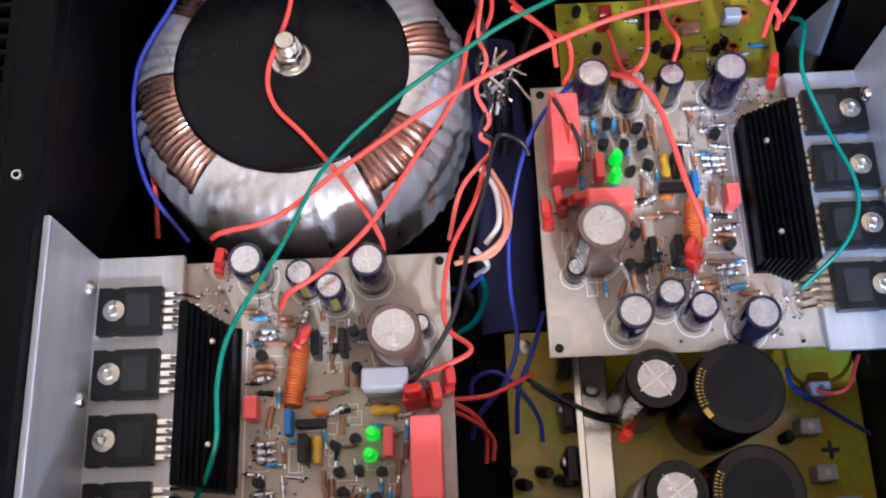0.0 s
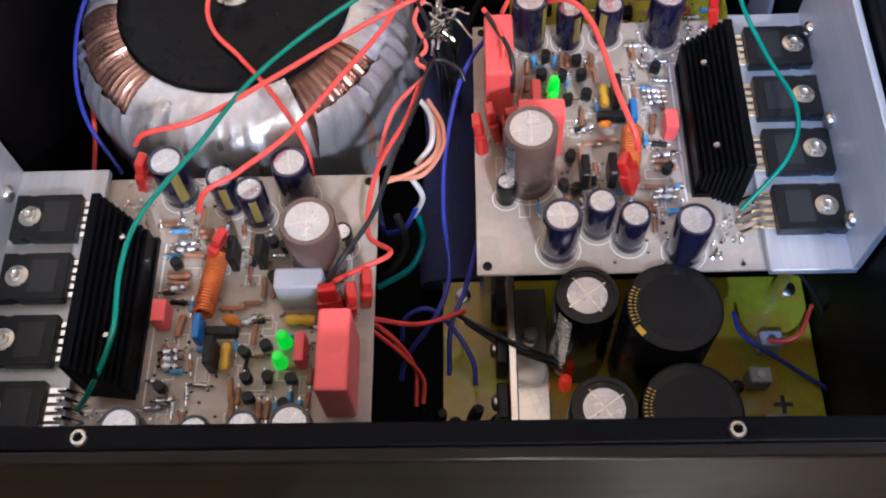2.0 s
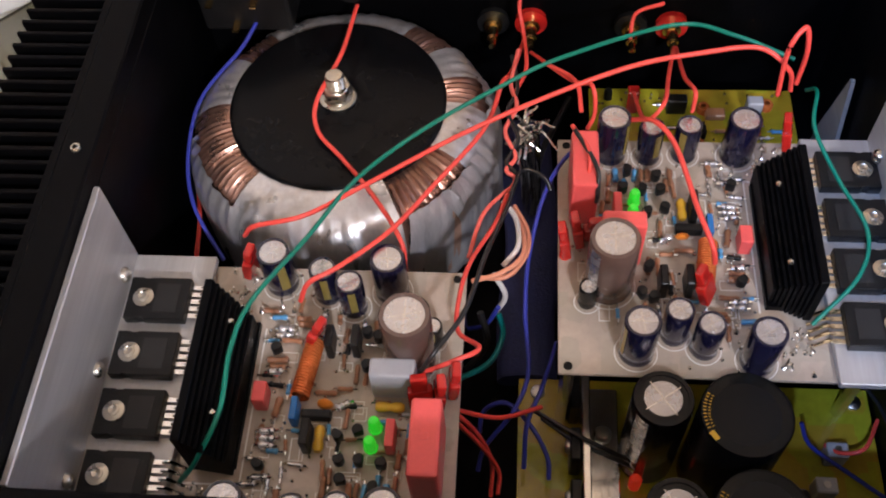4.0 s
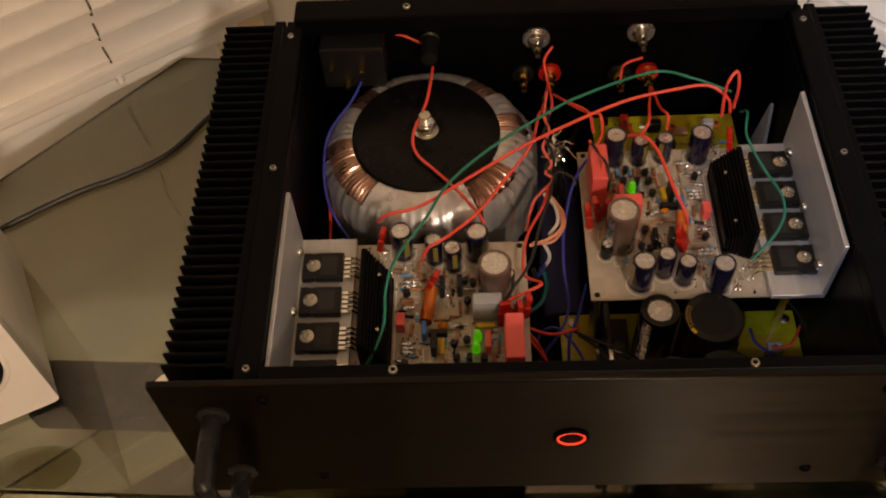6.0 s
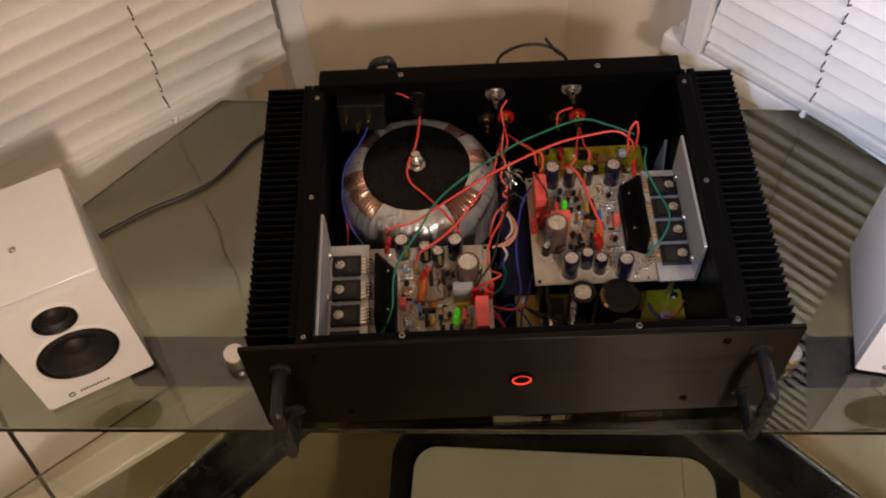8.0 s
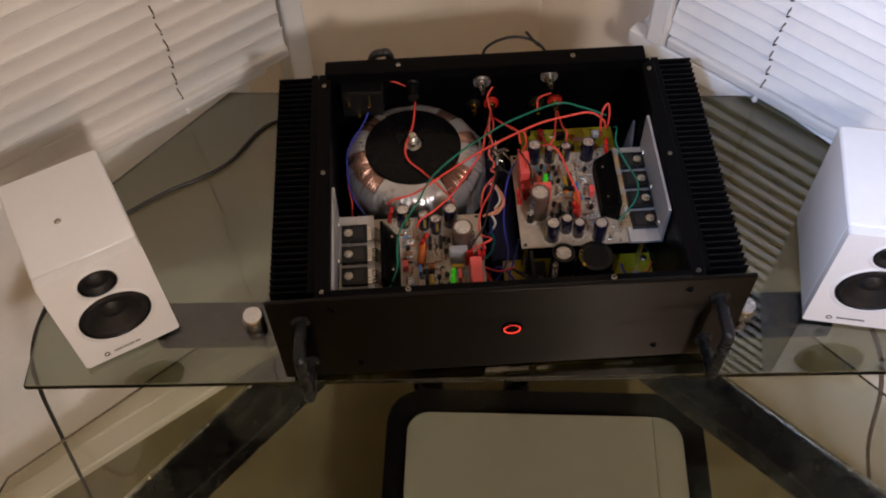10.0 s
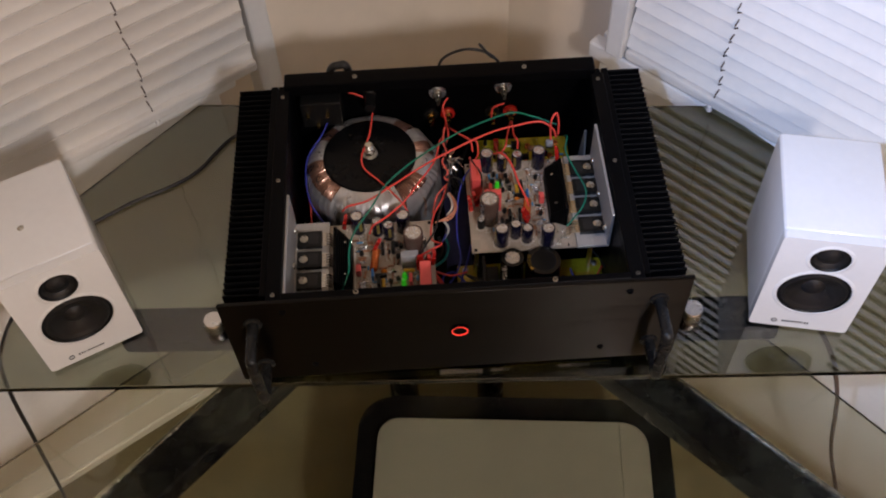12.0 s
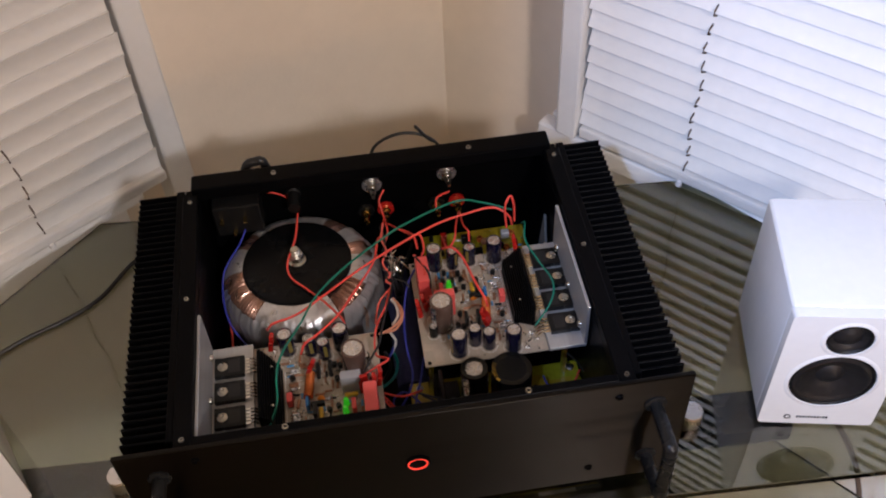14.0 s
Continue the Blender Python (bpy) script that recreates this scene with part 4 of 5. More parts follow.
    for i in range(46):
        x, y = rng.uniform(-0.121, -0.088), rng.uniform(0.014, 0.034) if i % 2 else rng.uniform(0.112, 0.1335)
        if (x + 0.0985) ** 2 + (y - 0.0215) ** 2 < 0.0085 ** 2 or (x + 0.097) ** 2 + (y - 0.1265) ** 2 < 0.0085 ** 2:
            continue
        h = rng.uniform(0.002, 0.006)
        lathe(bm, [(0.0014, 0), (0.0010, 0.0006), (0.0004, 0.0014), (0.0004, h), (0, h)], 7, pose(x, y, PZ, rng.uniform(-15, 15), rng.uniform(-15, 15), 0))
    part("solder_tails", bm, "solder", b)["kind"] = "stuff"
    bm = B()
    for i in range(34):
        x, y, a = rng.uniform(-0.097, -0.028), rng.uniform(0.026, 0.108), rng.choice((0, 90))
        w, h = rng.uniform(0.002, 0.005), rng.uniform(0.0015, 0.003)
        for x0, x1, y0, y1 in ((-w, w, -h, -h + 0.0003), (-w, w, h - 0.0003, h), (-w, -w + 0.0003, -h, h), (w - 0.0003, w, -h, h)):
            box(bm, x0, x1, y0, y1, 0, 0.0001, m=pose(x, y, PZ, 0, 0, a))
    part("printed_legend", bm, "silk", b)["kind"] = "stuff"
    # flat black discs: the dark of the holes put in as colour
    for x, y in ((-0.0215, 0.1310), (-0.0215, 0.0165)):
        bm = B()
        lathe(bm, [(0, 0.0001), (0.0014, 0.0001), (0.0015, 0.0004), (0.0018, 0.0004), (0.0019, 0)], 16, pose(x, y, PZ))
        part("mounting_hole", bm, "rubber", b)
    for x, y in ((-0.0215, 0.1310), (-0.0215, 0.0165), (-0.146, 0.120), (-0.146, 0.03)):
        bm = B()
        lathe(bm, [(0, 0), (0.003, 0), (0.003, PZ - 0.0016 - 0.767 if x > -0.1 else 0.8384 - 0.767), (0, PZ - 0.0016 - 0.767 if x > -0.1 else 0.8384 - 0.767)], 6, pose(x, y, 0.767))
        part("standoff", bm, "alu_bright", b)
    return b


board(I4, True, "pale amplifier board with a grey film capacitor, crowded with parts")
board(pose(0.004, 0.2225, 0, 0, 0, 180), False, "pale amplifier board with two red film capacitors in the light")

# ---- supply boards ----
def supply_board():
    b = thing("power_supply_board", "yellow green supply board with tall capacitors", "circuit board")
    z = 0.778
    bm = B()
    box(bm, 0.006, 0.165, 0.0135, 0.114, z - 0.0016, z, 0.0003)
    part("substrate", bm, "pcb_green", b)
    bm = B()
    box(bm, 0.0335, 0.0370, 0.0175, 0.1075, z + 0.002, z + 0.026, 0.0005)
    box(bm, 0.0372, 0.0510, 0.0175, 0.1075, z + 0.002, z + 0.0050, 0.0005)
    # brighter metal than the other angles: the light it lacks here is in the colour
    hs = part("rectifier_heat_sink", bm, "alu_bright", b, "mill aluminium angle heat sink")
    bm = B()
    lathe(bm, [(0, 0), (0.004, 0), (0.004, 0.0012), (0.0028, 0.0028), (0, 0.003)], 18, pose(0.044, 0.085, z + 0.005))
    part("screw", bm, "steel", hs)
    for y in (0.097, 0.073, 0.050, 0.027):
        bm = B()
        box(bm, 0.0285, 0.0332, y - 0.0075, y + 0.0075, z + 0.005, z + 0.024, 0.0007, 1)
        t = part("rectifier", bm, "plastic_black", b)
        bm = B()
        lathe(bm, [(0, 0), (0.0032, 0), (0.0032, 0.001), (0.002, 0.0022), (0, 0.0024)], 14, pose(0.0285, y + 0.001, z + 0.017, 0, -90, 0))
        part("screw", bm, "steel", t)
    for x, y, r, h, sl in ((0.0625, 0.0770, 0.0122, 0.064, "black_sleeve"), (0.0655, 0.0330, 0.0122, 0.064, "black_sleeve"), (0.0945, 0.0720, 0.0182, 0.063, "black_sleeve"), (0.0965, 0.0320, 0.0182, 0.063, "black_sleeve")):
        m = pose(x, y, z)
        bm = B()
        top = 0.82 if r < 0.015 else 0.97
        lathe(bm, [(r * 0.95, 0.0002), (r, 0.001), (r, h - 0.001), (r * 0.96, h), (r * top, h), (r * top, h - 0.0006), (0, h - 0.0006)], 40, m)
        c = part("capacitor", bm, sl, b)
        bm = B()
        lathe(bm, [(r * top, h - 0.0007), (0, h - 0.0003)], 40, m)
        part("can_top", bm, "can_top" if r < 0.015 else "rubber", c)
        if r < 0.015:
            bm = B()
            for k in (35, 125):
                box(bm, -r * 0.7, r * 0.7, -0.0002, 0.0002, 0, 0.00012, m=m @ pose(0, 0, h - 0.00035, 0, 0, k))
            part("vent_score", bm, "solder", c)
            bm = B()
            for a0 in (210, 330):
                rows = []
                for i in range(7):
                    q = radians(a0 + 5 * i)
                    rows.append([bm.verts.new(m @ Vector(((r + 0.0002) * math.cos(q), (r + 0.0002) * math.sin(q), zz))) for zz in (0.004, h - 0.002)])
                for p, q in zip(rows, rows[1:]):
                    bm.faces.new((p[0], q[0], q[1], p[1]))
            part("polarity_stripe", bm, "can_top", c)
        else:
            bm = B()
            rng = random.Random(5)
            for i in range(11):
                q = radians(150 + 5.2 * i)
                box(bm, -0.0006, 0.0006, -0.00022, 0.00022, 0, 0.0001, m=m @ Matrix.Rotation(q, 4, "Z") @ pose(r * 0.9, 0, h - 0.0002))
                box(bm, -0.0004, 0.0004, -0.00018, 0.00018, 0, 0.0001, m=m @ Matrix.Rotation(q, 4, "Z") @ pose(r * 0.8, 0, h - 0.0003))
            box(bm, -0.0012, 0.0012, -0.002, 0.002, 0, 0.0001, m=m @ Matrix.Rotation(radians(215), 4, "Z") @ pose(r * 0.9, 0, h - 0.0002))
            part("printed_marking", bm, "yellow", c)["kind"] = "stuff"
    for x, y in ((0.1445, 0.080), (0.1415, 0.0437), (0.150, 0.030), (0.1375, 0.064)):
        bm = B()
        box(bm, x - 0.0045, x + 0.0045, y - 0.0035, y + 0.0035, z, z + 0.011, 0.0006, 1)
        t = part("terminal_block", bm, "film_grey", b)
        bm = B()
        lathe(bm, [(0, 0), (0.0016, 0), (0.0016, 0.0006), (0, 0.0006)], 10, pose(x, y, z + 0.011))
        part("screw", bm, "steel", t)
    for x, y, mt in ((0.0575, 0.064, "led_dim"), (0.128, 0.060, "plastic_black"), (0.120, 0.085, "plastic_black")):
        bm = B()
        lathe(bm, [(0, 0), (0.0028, 0), (0.0028, 0.008), (0.0018, 0.010), (0, 0.0105)], 14, pose(x, y, z))
        part("component", bm, mt, b)
    bm = B()
    box(bm, -0.004, 0.004, -0.0009, 0.0009, 0, 0.0002, m=pose(0.148, 0.0545, z))
    box(bm, -0.0009, 0.0009, -0.004, 0.004, 0.0002, 0.0004, m=pose(0.148, 0.0545, z))
    part("printed_plus", bm, "ink", b)
    for x, y in ((0.015, 0.107), (0.012, 0.02), (0.158, 0.107), (0.158, 0.02)):
        bm = B()
        lathe(bm, [(0, 0), (0.0034, 0), (0.0034, 0.0012), (0.002, 0.002), (0, 0.002)], 14, pose(x, y, z))
        s = part("corner_screw", bm, "steel", b)
        bm = B()
        lathe(bm, [(0, 0), (0.003, 0), (0.003, 0.0094), (0, 0.0094)], 6, pose(x, y, 0.767))
        part("standoff", bm, "alu_bright", b)


supply_board()
rb = thing("protection_board", "small yellow green board with terminals near the rear", "circuit board")
bm = B()
box(bm, 0.040, 0.146, 0.226, 0.277, 0.7984, 0.80, 0.0003)
part("substrate", bm, "pcb_green", rb)
for x, y, mt, w, h in ((0.062, 0.262, "boot_red", 0.003, 0.016), (0.085, 0.262, "plastic_black", 0.005, 0.010), (0.105, 0.258, "resistor", 0.005, 0.004), (0.125, 0.262, "film_grey", 0.004, 0.009), (0.095, 0.245, "plastic_black", 0.004, 0.006), (0.07, 0.245, "resistor", 0.004, 0.003)):
    bm = B()
    box(bm, x - w, x + w, y - 0.003, y + 0.003, 0.80, 0.80 + h, 0.0006, 1)
    part("component", bm, mt, rb)
rng = random.Random(23)
for k in range(22):
    x, y, kind = 0.050 + 0.0041 * k, rng.uniform(0.234, 0.273), rng.choice(("axial", "axial", "stub", "coil"))
    bm = B()
    if kind == "axial":
        m = pose(x, y, 0.8018, 0, 0, rng.choice((0, 90))) @ pose(0, 0, 0, 0, 90, 0)
        lathe(bm, [(0, -0.0055), (0.0003, -0.0055), (0.0003, -0.0034), (0.0013, -0.0032), (0.0010, -0.001), (0.0010, 0.001), (0.0013, 0.0032), (0.0003, 0.0034), (0.0003, 0.0055), (0, 0.0055)], 10, m)
    elif kind == "stub":
        lathe(bm, [(0, 0), (0.0022, 0), (0.0022, 0.0055), (0.0016, 0.0068), (0, 0.007)], 14, pose(x, y, 0.80))
    else:
        lathe(bm, [(0.0015, 0), (0.0034, 0), (0.0034, 0.003), (0.0028, 0.004), (0.0015, 0.004)], 16, pose(x, y, 0.80))
    part("component", bm, {"axial": rng.choice(("resistor", "resistor_blue", "can_top")), "stub": "plastic_black", "coil": "coil"}[kind], rb)
bm = B()
for k in range(60):
    lathe(bm, [(0.0008, 0), (0.0006, 0.0003), (0.0003, 0.0010), (0, 0.0011)], 7, pose(rng.uniform(0.043, 0.143), rng.uniform(0.229, 0.275), 0.80))
part("solder_joints", bm, "solder", rb)["kind"] = "stuff"
bm = B()
for x in (0.058, 0.114):
    box(bm, x - 0.003, x + 0.003, -0.0007, 0.0007, 0, 0.0002, m=pose(0, 0.232, 0.80))
    box(bm, x - 0.0007, x + 0.0007, -0.003, 0.003, 0.0002, 0.0004, m=pose(0, 0.232, 0.80))
part("printed_plus", bm, "ink", rb)
for x, y in ((0.046, 0.232), (0.140, 0.232), (0.046, 0.271), (0.140, 0.271)):
    bm = B()
    lathe(bm, [(0, 0), (0.0025, 0), (0.0025, 0.0314), (0, 0.0314)], 6, pose(x, y, 0.767))
    part("standoff", bm, "alu_bright", rb)

# the dark sleeve between the boards
bm = B()
pts = spline([(0.010, 0.115, 0.7745), (0.009, 0.15, 0.7755), (0.012, 0.19, 0.7745), (0.008, 0.235, 0.776), (0.006, 0.27, 0.7745)], 8)
sweep(bm, pts, 0.0145, 18)
for v in bm.verts:
    v.co.z = 0.7672 + max(0.0, v.co.z - 0.7640) * 0.55 + 0.0012 * noise.noise(v.co * 90)
sl = part("cable_sleeve", bm, "cloth")
tagged(sl, "dark blue woven cable sleeve flat on the case floor", "cable sleeve")

# ---- rear sockets ----
def socket(x, z, kind):
    m = pose(x, 0.2963, z, 90, 0, 0)
    s = thing("rear_socket", "gilt input socket on the rear panel" if kind == "rca" else "gilt speaker terminal with red insulator on the rear panel", "socket", m)
    bm = B()
    if kind == "rca":
        lathe(bm, [(0.0045, 0), (0.0098, 0), (0.0098, 0.0022), (0.0070, 0.0022), (0.0066, 0.0010), (0.0045, 0.0010)], 24)
        part("washer", bm, "can_top", s)
    else:
        lathe(bm, [(0.0035, 0), (0.0085, 0), (0.0085, 0.003), (0.0035, 0.003)], 20)
        part("insulator", bm, "boot_red" if kind == "red" else "plastic_black", s)
    bm = B()
    lathe(bm, [(0, 0.001), (0.0048, 0.001), (0.0048, 0.006), (0.003, 0.0065), (0.003, 0.014), (0.0018, 0.0145), (0.0018, 0.020), (0, 0.0205)], 16)
    part("barrel", bm, "steel" if kind == "rca" else "brass", s)


for x, z, k in ((-0.003, 0.866, "rca"), (0.072, 0.869, "rca"), (-0.0117, 0.831, "black"), (0.008, 0.831, "red"), (0.060, 0.829, "black"), (0.081, 0.829, "red")):
    socket(x, z, k)
inlet = thing("mains_inlet", "black mains inlet with brass tabs on the rear panel", "mains inlet")
bm = B()
box(bm, -0.158, -0.112, 0.272, 0.2963, 0.845, 0.882, 0.002, 2)
part("housing", bm, "plastic_black", inlet)
for x, z in ((-0.150, 0.868), (-0.140, 0.852), (-0.128, 0.868)):
    bm = B()
    box(bm, x - 0.0016, x + 0.0016, 0.264, 0.272, z - 0.0005, z + 0.0005)
    part("tab", bm, "brass", inlet)
fuse = thing("fuse_holder", "black round fuse holder on the rear panel", "fuse holder")
bm = B()
lathe(bm, [(0, 0), (0.0075, 0), (0.0075, 0.006), (0.006, 0.007), (0.006, 0.026), (0, 0.026)], 18, pose(-0.080, 0.2963, 0.872, 90, 0, 0))
part("body", bm, "plastic_black", fuse)

# a small spare angle plate behind the lit board
bm = B()
for x in (0.1615, 0.1635):
    bm.faces.new([bm.verts.new((x, y, z)) for y, z in ((0.231, 0.767), (0.264, 0.767), (0.264, 0.785), (0.2485, 0.840), (0.2465, 0.840), (0.231, 0.785))])
bmesh.ops.bridge_loops(bm, edges=bm.edges[:])
tagged(part("angle_plate", bm, "alu"), "pointed mill aluminium plate standing on the case floor", "metal plate")

# ---- wires ----
WIRE_LABELS = {"green": "thin green hookup wire", "red": "red silicone hookup wire looping through the amplifier", "pinkred": "faded red wire twisted with a black one", "black": "black hookup wire between the boards",
               "blue": "blue transformer lead bent over the case floor", "pink": "pale orange transformer lead at the board corner", "white": "white sleeved transformer lead", "teal": "thick teal lead curled beside the board"}


def wire(color, r, *points):
    bm = B()
    sweep(bm, spline(points, 9), r * 0.78, 9)
    ob = part("hookup_wire", bm, color)
    tagged(ob, WIRE_LABELS[color], "wire", group="amplifier wiring")
    return ob


wire('green', 0.0013, (-0.1215, 0.0335, 0.846), (-0.113, 0.0375, 0.858), (-0.1045, 0.054, 0.868), (-0.1035, 0.076, 0.873), (-0.098, 0.096, 0.876), (-0.081, 0.127, 0.874), (-0.065, 0.164, 0.866), (-0.037, 0.191, 0.868), (-0.005, 0.212, 0.872), (0.022, 0.226, 0.876), (0.074, 0.249, 0.874), (0.1, 0.24, 0.876), (0.125, 0.23, 0.872))
wire('green', 0.0012, (0.123, 0.11, 0.845), (0.141, 0.127, 0.856), (0.147, 0.148, 0.858), (0.14, 0.176, 0.856), (0.132, 0.199, 0.862), (0.136, 0.22, 0.862), (0.136, 0.232, 0.85))
wire('red', 0.0014, (-0.112, 0.138, 0.858), (-0.105, 0.137, 0.867), (-0.084, 0.141, 0.87), (-0.059, 0.162, 0.866), (-0.022, 0.187, 0.868), (0.015, 0.204, 0.874), (0.051, 0.215, 0.882), (0.080, 0.2185, 0.887), (0.105, 0.221, 0.888), (0.119, 0.216, 0.88), (0.123, 0.217, 0.866))
wire('red', 0.0014, (0.117, 0.214, 0.866), (0.116, 0.216, 0.892), (0.122, 0.221, 0.9), (0.125, 0.219, 0.888), (0.126, 0.221, 0.866))
wire('red', 0.0014, (-0.084, 0.108, 0.856), (-0.079, 0.111, 0.866), (-0.067, 0.118, 0.868), (-0.048, 0.136, 0.868), (-0.032, 0.161, 0.866), (-0.012, 0.194, 0.864), (-0.005, 0.223, 0.862), (-0.001, 0.239, 0.852), (0.005, 0.272, 0.842))
wire('red', 0.0014, (-0.078, 0.273, 0.862), (-0.082, 0.24, 0.862), (-0.091, 0.214, 0.858), (-0.089, 0.199, 0.854), (-0.076, 0.184, 0.853), (-0.059, 0.161, 0.856), (-0.045, 0.137, 0.858), (-0.044, 0.132, 0.842))
wire('red', 0.0013, (-0.127, 0.297, 0.855), (-0.117, 0.298, 0.868), (-0.102, 0.297, 0.872), (-0.084, 0.292, 0.866))
wire('red', 0.0013, (0.008, 0.284, 0.868), (0.002, 0.278, 0.86), (0.004, 0.269, 0.85), (0.006, 0.244, 0.85), (0.001, 0.233, 0.845))
wire('red', 0.0013, (0.072, 0.276, 0.862), (0.059, 0.275, 0.856), (0.057, 0.269, 0.845))
wire('red', 0.0013, (0.08, 0.268, 0.84), (0.078, 0.228, 0.862), (0.08, 0.21, 0.872), (0.08, 0.207, 0.862))
wire('red', 0.0013, (0.079, 0.268, 0.84), (0.071, 0.229, 0.862), (0.066, 0.203, 0.872), (0.059, 0.202, 0.862), (0.057, 0.232, 0.846))
wire('red', 0.0015, (0.053, 0.202, 0.862), (0.061, 0.191, 0.874), (0.069, 0.178, 0.874), (0.076, 0.148, 0.872), (0.082, 0.133, 0.866), (0.084, 0.13, 0.858))
wire('red', 0.0013, (0.008, 0.259, 0.845), (0.027, 0.225, 0.862), (0.035, 0.213, 0.872), (0.037, 0.206, 0.862), (0.034, 0.202, 0.855))
wire('red', 0.0013, (0.014, 0.236, 0.862), (0.028, 0.219, 0.868), (0.031, 0.206, 0.862))
wire('red', 0.0013, (0.026, 0.188, 0.874), (0.033, 0.174, 0.874), (0.033, 0.166, 0.864), (0.033, 0.164, 0.856))
wire('black', 0.0013, (0.027, 0.184, 0.876), (0.036, 0.168, 0.872), (0.037, 0.16, 0.864), (0.037, 0.161, 0.856))
wire('blue', 0.0013, (0.05, 0.218, 0.842), (0.037, 0.205, 0.846), (0.024, 0.19, 0.848), (0.015, 0.172, 0.844), (0.009, 0.148, 0.83), (0.008, 0.125, 0.82), (0.01, 0.101, 0.812), (0.004, 0.085, 0.806), (-0.008, 0.073, 0.794), (-0.011, 0.064, 0.788))
wire('blue', 0.0013, (0.022, 0.112, 0.82), (0.016, 0.096, 0.806), (0.01, 0.082, 0.8), (0.009, 0.066, 0.788))
wire('blue', 0.0013, (-0.011, 0.081, 0.79), (-0.009, 0.089, 0.796), (0.001, 0.091, 0.8), (0.012, 0.082, 0.796), (0.019, 0.071, 0.79), (0.02, 0.062, 0.786))
wire('blue', 0.0013, (-0.127, 0.29, 0.85), (-0.132, 0.269, 0.85), (-0.138, 0.257, 0.846), (-0.153, 0.229, 0.842), (-0.155, 0.199, 0.836), (-0.15, 0.175, 0.826), (-0.135, 0.154, 0.812))
wire('red', 0.0015, (-0.158, 0.208, 0.82), (-0.153, 0.183, 0.81), (-0.153, 0.161, 0.8))
wire('red', 0.0013, (-0.033, 0.079, 0.852), (-0.02, 0.082, 0.858), (-0.01, 0.088, 0.858), (-0.019, 0.099, 0.85), (-0.02, 0.114, 0.848), (-0.016, 0.132, 0.85), (-0.006, 0.151, 0.852), (-0.001, 0.167, 0.852))
wire('black', 0.0013, (-0.035, 0.076, 0.852), (-0.027, 0.081, 0.866), (-0.016, 0.1, 0.866), (-0.009, 0.129, 0.862), (-0.001, 0.157, 0.856), (0.005, 0.18, 0.852), (0.015, 0.178, 0.85), (0.018, 0.174, 0.846))
wire('red', 0.0013, (-0.02, 0.074, 0.83), (-0.002, 0.079, 0.812), (0.016, 0.089, 0.802))
wire('red', 0.0013, (-0.02, 0.074, 0.828), (-0.011, 0.072, 0.81), (-0.005, 0.067, 0.792), (-0.005, 0.054, 0.784))
wire('red', 0.0013, (-0.02, 0.071, 0.826), (-0.01, 0.069, 0.806), (-0.002, 0.064, 0.79), (-0.002, 0.055, 0.784))
wire('black', 0.0013, (0.013, 0.088, 0.8), (0.029, 0.077, 0.804), (0.043, 0.07, 0.804), (0.057, 0.07, 0.79))
wire('black', 0.0013, (0.016, 0.085, 0.8), (0.03, 0.075, 0.8), (0.043, 0.069, 0.8), (0.056, 0.068, 0.79))
wire('blue', 0.0012, (0.127, 0.087, 0.8), (0.132, 0.08, 0.792), (0.149, 0.07, 0.786), (0.167, 0.06, 0.78))
wire('red', 0.0012, (0.14, 0.083, 0.786), (0.145, 0.078, 0.79), (0.154, 0.079, 0.794), (0.163, 0.094, 0.79))
wire('black', 0.0012, (0.15, 0.104, 0.81), (0.161, 0.096, 0.8), (0.172, 0.082, 0.784))
wire('pink', 0.0014, (-0.015, 0.128, 0.842), (-0.003, 0.13, 0.846), (0.006, 0.139, 0.846), (0.006, 0.156, 0.84), (0.001, 0.169, 0.835))
wire('pink', 0.0014, (-0.013, 0.131, 0.84), (0, 0.131, 0.842), (0.008, 0.143, 0.842), (0.008, 0.158, 0.838), (0.002, 0.172, 0.836))
wire('white', 0.0016, (-0.002, 0.136, 0.842), (0.004, 0.145, 0.844), (0.003, 0.162, 0.84), (-0.003, 0.173, 0.838))
wire('white', 0.0016, (-0.006, 0.136, 0.835), (-0.001, 0.134, 0.82), (-0.006, 0.136, 0.8))
wire('blue', 0.0014, (-0.004, 0.131, 0.815), (-0.01, 0.13, 0.8), (-0.019, 0.133, 0.79))
wire('teal', 0.0018, (-0.004, 0.136, 0.8), (-0.002, 0.129, 0.792), (-0.008, 0.118, 0.785), (-0.023, 0.111, 0.78))
wire('black', 0.002, (0.03, 0.27, 0.8), (0.022, 0.25, 0.8), (0.014, 0.227, 0.8), (0.011, 0.199, 0.79))
wire('black', 0.002, (-0.012, 0.128, 0.815), (-0.009, 0.121, 0.8), (-0.018, 0.112, 0.79))
wire('pinkred', 0.0013, (0.002, 0.246, 0.86), (-0.001, 0.226, 0.858), (0.002, 0.214, 0.856), (-0.003, 0.201, 0.854), (0.002, 0.188, 0.852), (-0.002, 0.181, 0.851), (0.002, 0.175, 0.85), (-0.011, 0.158, 0.85), (-0.017, 0.137, 0.846))
wire('black', 0.0013, (-0.001, 0.244, 0.858), (0.002, 0.224, 0.857), (-0.002, 0.211, 0.856), (0.003, 0.197, 0.853), (-0.002, 0.185, 0.852), (0.003, 0.178, 0.85), (-0.004, 0.167, 0.85))

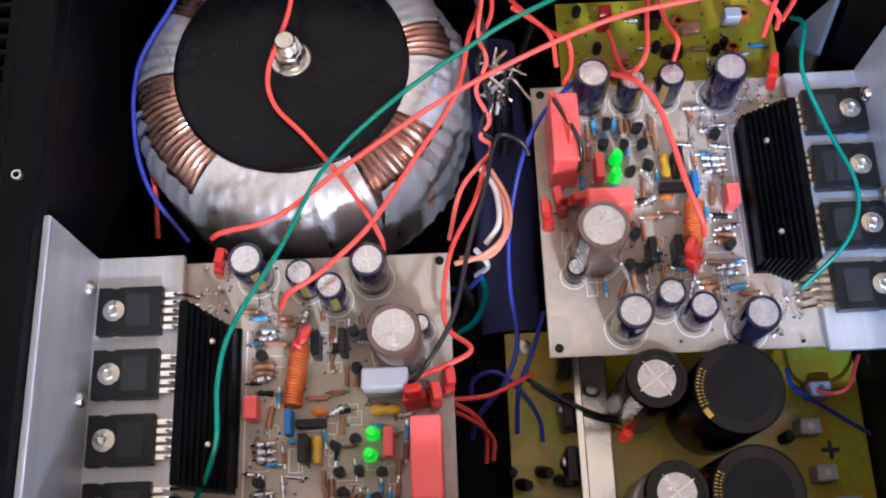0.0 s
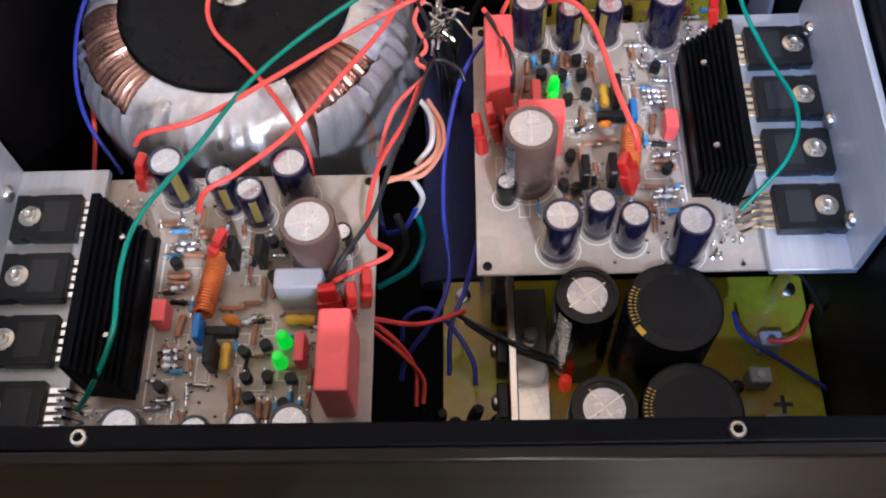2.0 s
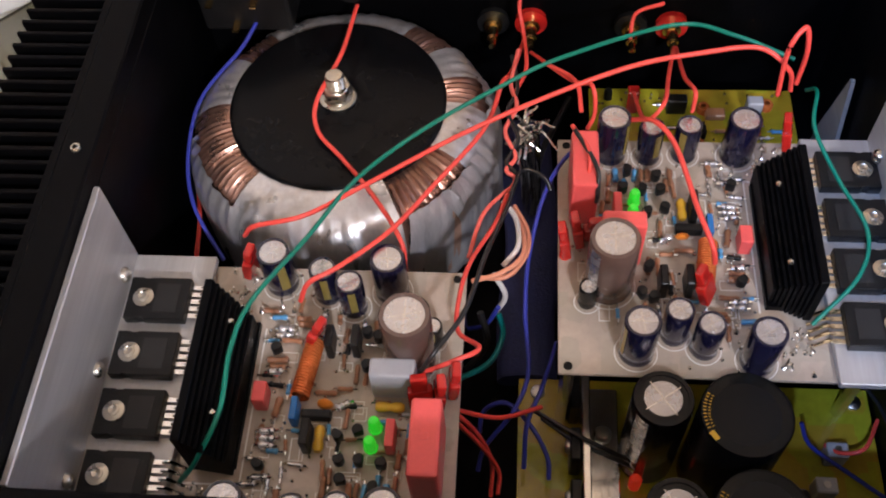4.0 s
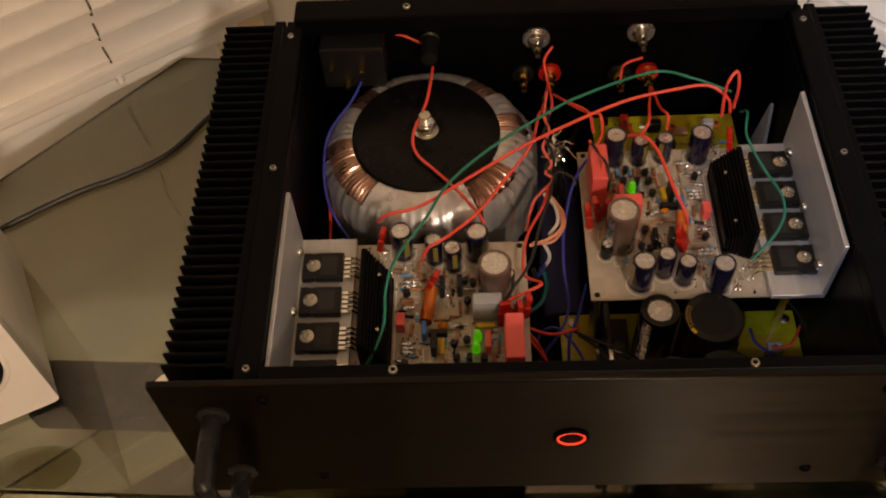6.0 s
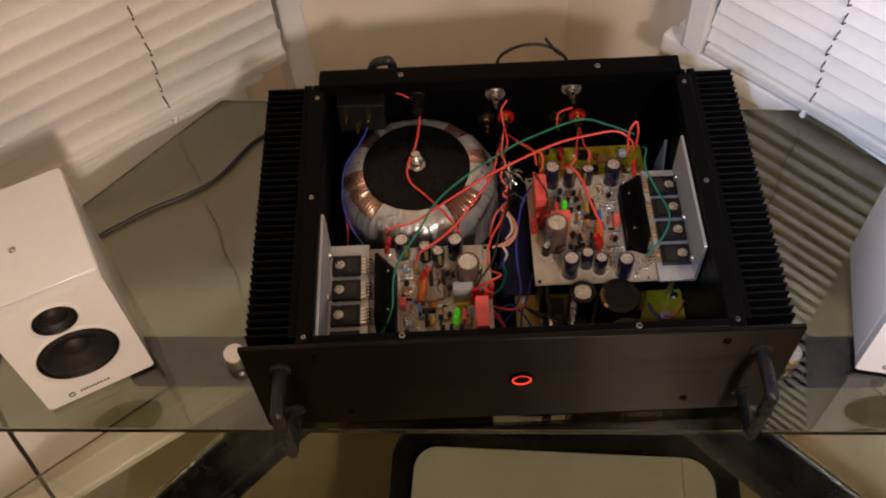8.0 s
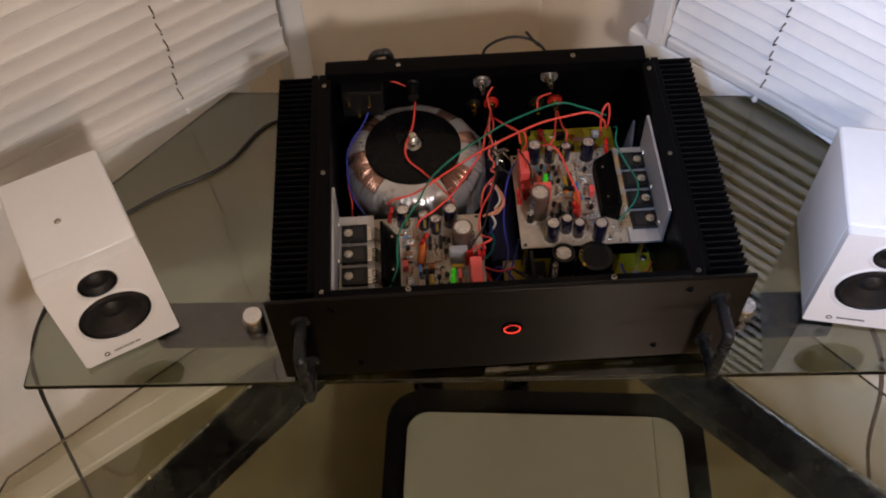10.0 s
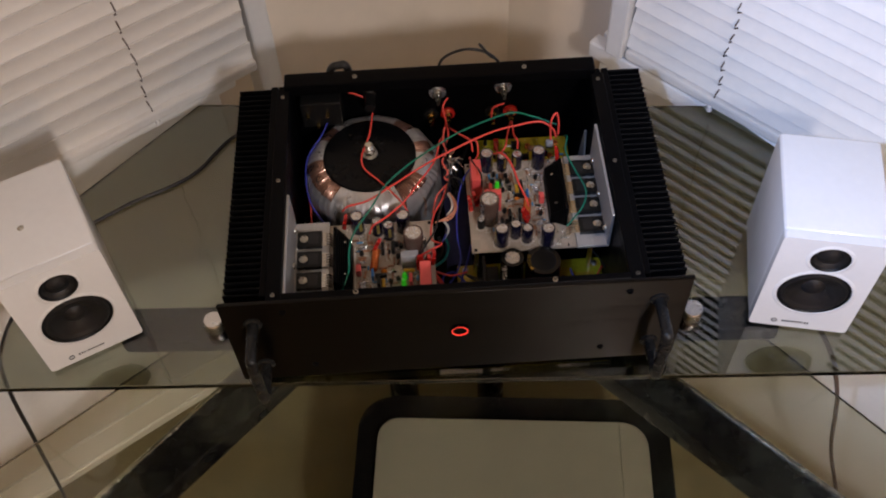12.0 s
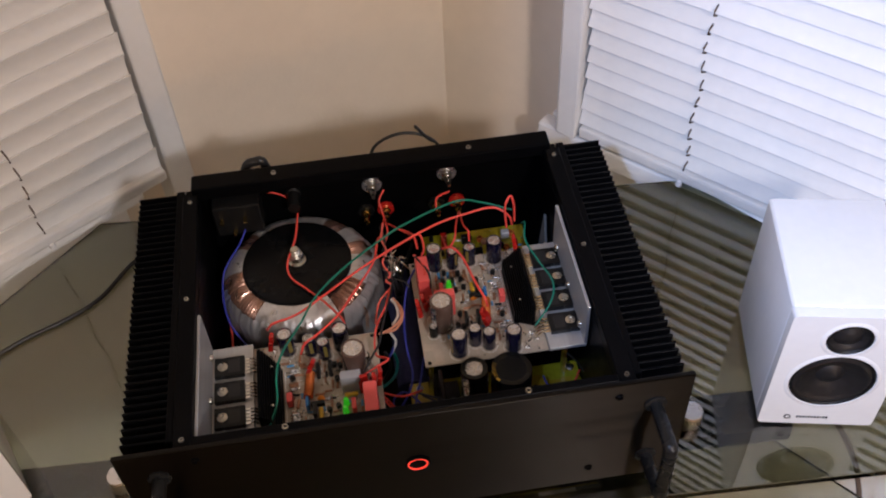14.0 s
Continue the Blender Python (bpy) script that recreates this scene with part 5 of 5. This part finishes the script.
# black shrink tubing over the joints at the front
for x, y in ((0.0035, 0.052), (0.0185, 0.050), (0.0265, 0.046), (0.0095, 0.045)):
    bm = B()
    lathe(bm, [(0, 0), (0.0026, 0), (0.0028, 0.010), (0.0024, 0.022), (0.0016, 0.024), (0, 0.024)], 12, pose(x, y, 0.7672 if x < 0.006 else 0.778, 8, 6, 0))
    tagged(part("shrink_tube", bm, "rubber"), "black shrink tube over a soldered lead", "shrink tube", group="amplifier wiring")

# shielded screen, bunched and bare, behind the lit board
screen = thing("cable_screen", "frayed bare silver cable screen bunched between boards", "cable screen")
rng = random.Random(4)
for i in range(26):
    p = Vector((0.008 + rng.uniform(-0.005, 0.005), 0.213 + rng.uniform(-0.008, 0.008), 0.832))
    q = p + Vector((rng.uniform(-0.010, 0.010), rng.uniform(-0.012, 0.012), rng.uniform(0.0, 0.012)))
    e = Vector((0.012, 0.205, 0.768)) + Vector((rng.uniform(-0.004, 0.004), rng.uniform(-0.004, 0.004), 0))
    bm = B()
    sweep(bm, spline([e, p, q], 5), 0.0007, 5)
    part("strand", bm, "solder", screen)

# ---- cords outside the case ----
def cord(label, r, *points, mat="black"):
    bm = B()
    sweep(bm, spline(points, 12), r, 10)
    tagged(part("cable", bm, mat), label, "cable")


cord("black cable lying on the glass behind the loudspeaker", 0.0024, (-0.205, 0.366, 0.7526), (-0.262, 0.349, 0.7526), (-0.301, 0.298, 0.7526), (-0.334, 0.274, 0.7526), (-0.374, 0.255, 0.7526), (-0.417, 0.227, 0.7526), (-0.452, 0.200, 0.7526))
cord("black cable hanging past the glass edge to the carpet", 0.0026, (-0.452, 0.165, 0.7528), (-0.485, 0.12, 0.7528), (-0.5045, 0.069, 0.735), (-0.523, 0.058, 0.66), (-0.552, 0.067, 0.5), (-0.587, 0.066, 0.25), (-0.62, 0.03, 0.003))
cord("brown cable hanging below the glass to the carpet", 0.003, (0.36, 0.10, 0.722), (0.41, 0.06, 0.70), (0.482, 0.055, 0.55), (0.532, 0.05, 0.35), (0.58, 0.035, 0.2), (0.62, -0.05, 0.003), mat="cord")
cord("thin black aerial wire arching behind the amplifier", 0.0016, (0.0, 0.302, 0.86), (0.0, 0.322, 0.879), (0.010, 0.324, 0.8945), (0.0336, 0.324, 0.9026), (0.058, 0.322, 0.8955), (0.0725, 0.318, 0.8758), (0.075, 0.302, 0.855))
cord("stiff black wire end poking up behind the amplifier", 0.0016, (0.075, 0.302, 0.84), (0.0694, 0.318, 0.882), (0.058, 0.320, 0.8955), (0.0465, 0.320, 0.913))
cord("black mains cord bent over the rear edge", 0.0046, (-0.128, 0.306, 0.865), (-0.122, 0.311, 0.895), (-0.112, 0.312, 0.901), (-0.103, 0.312, 0.895), (-0.100, 0.312, 0.84), (-0.11, 0.318, 0.757))
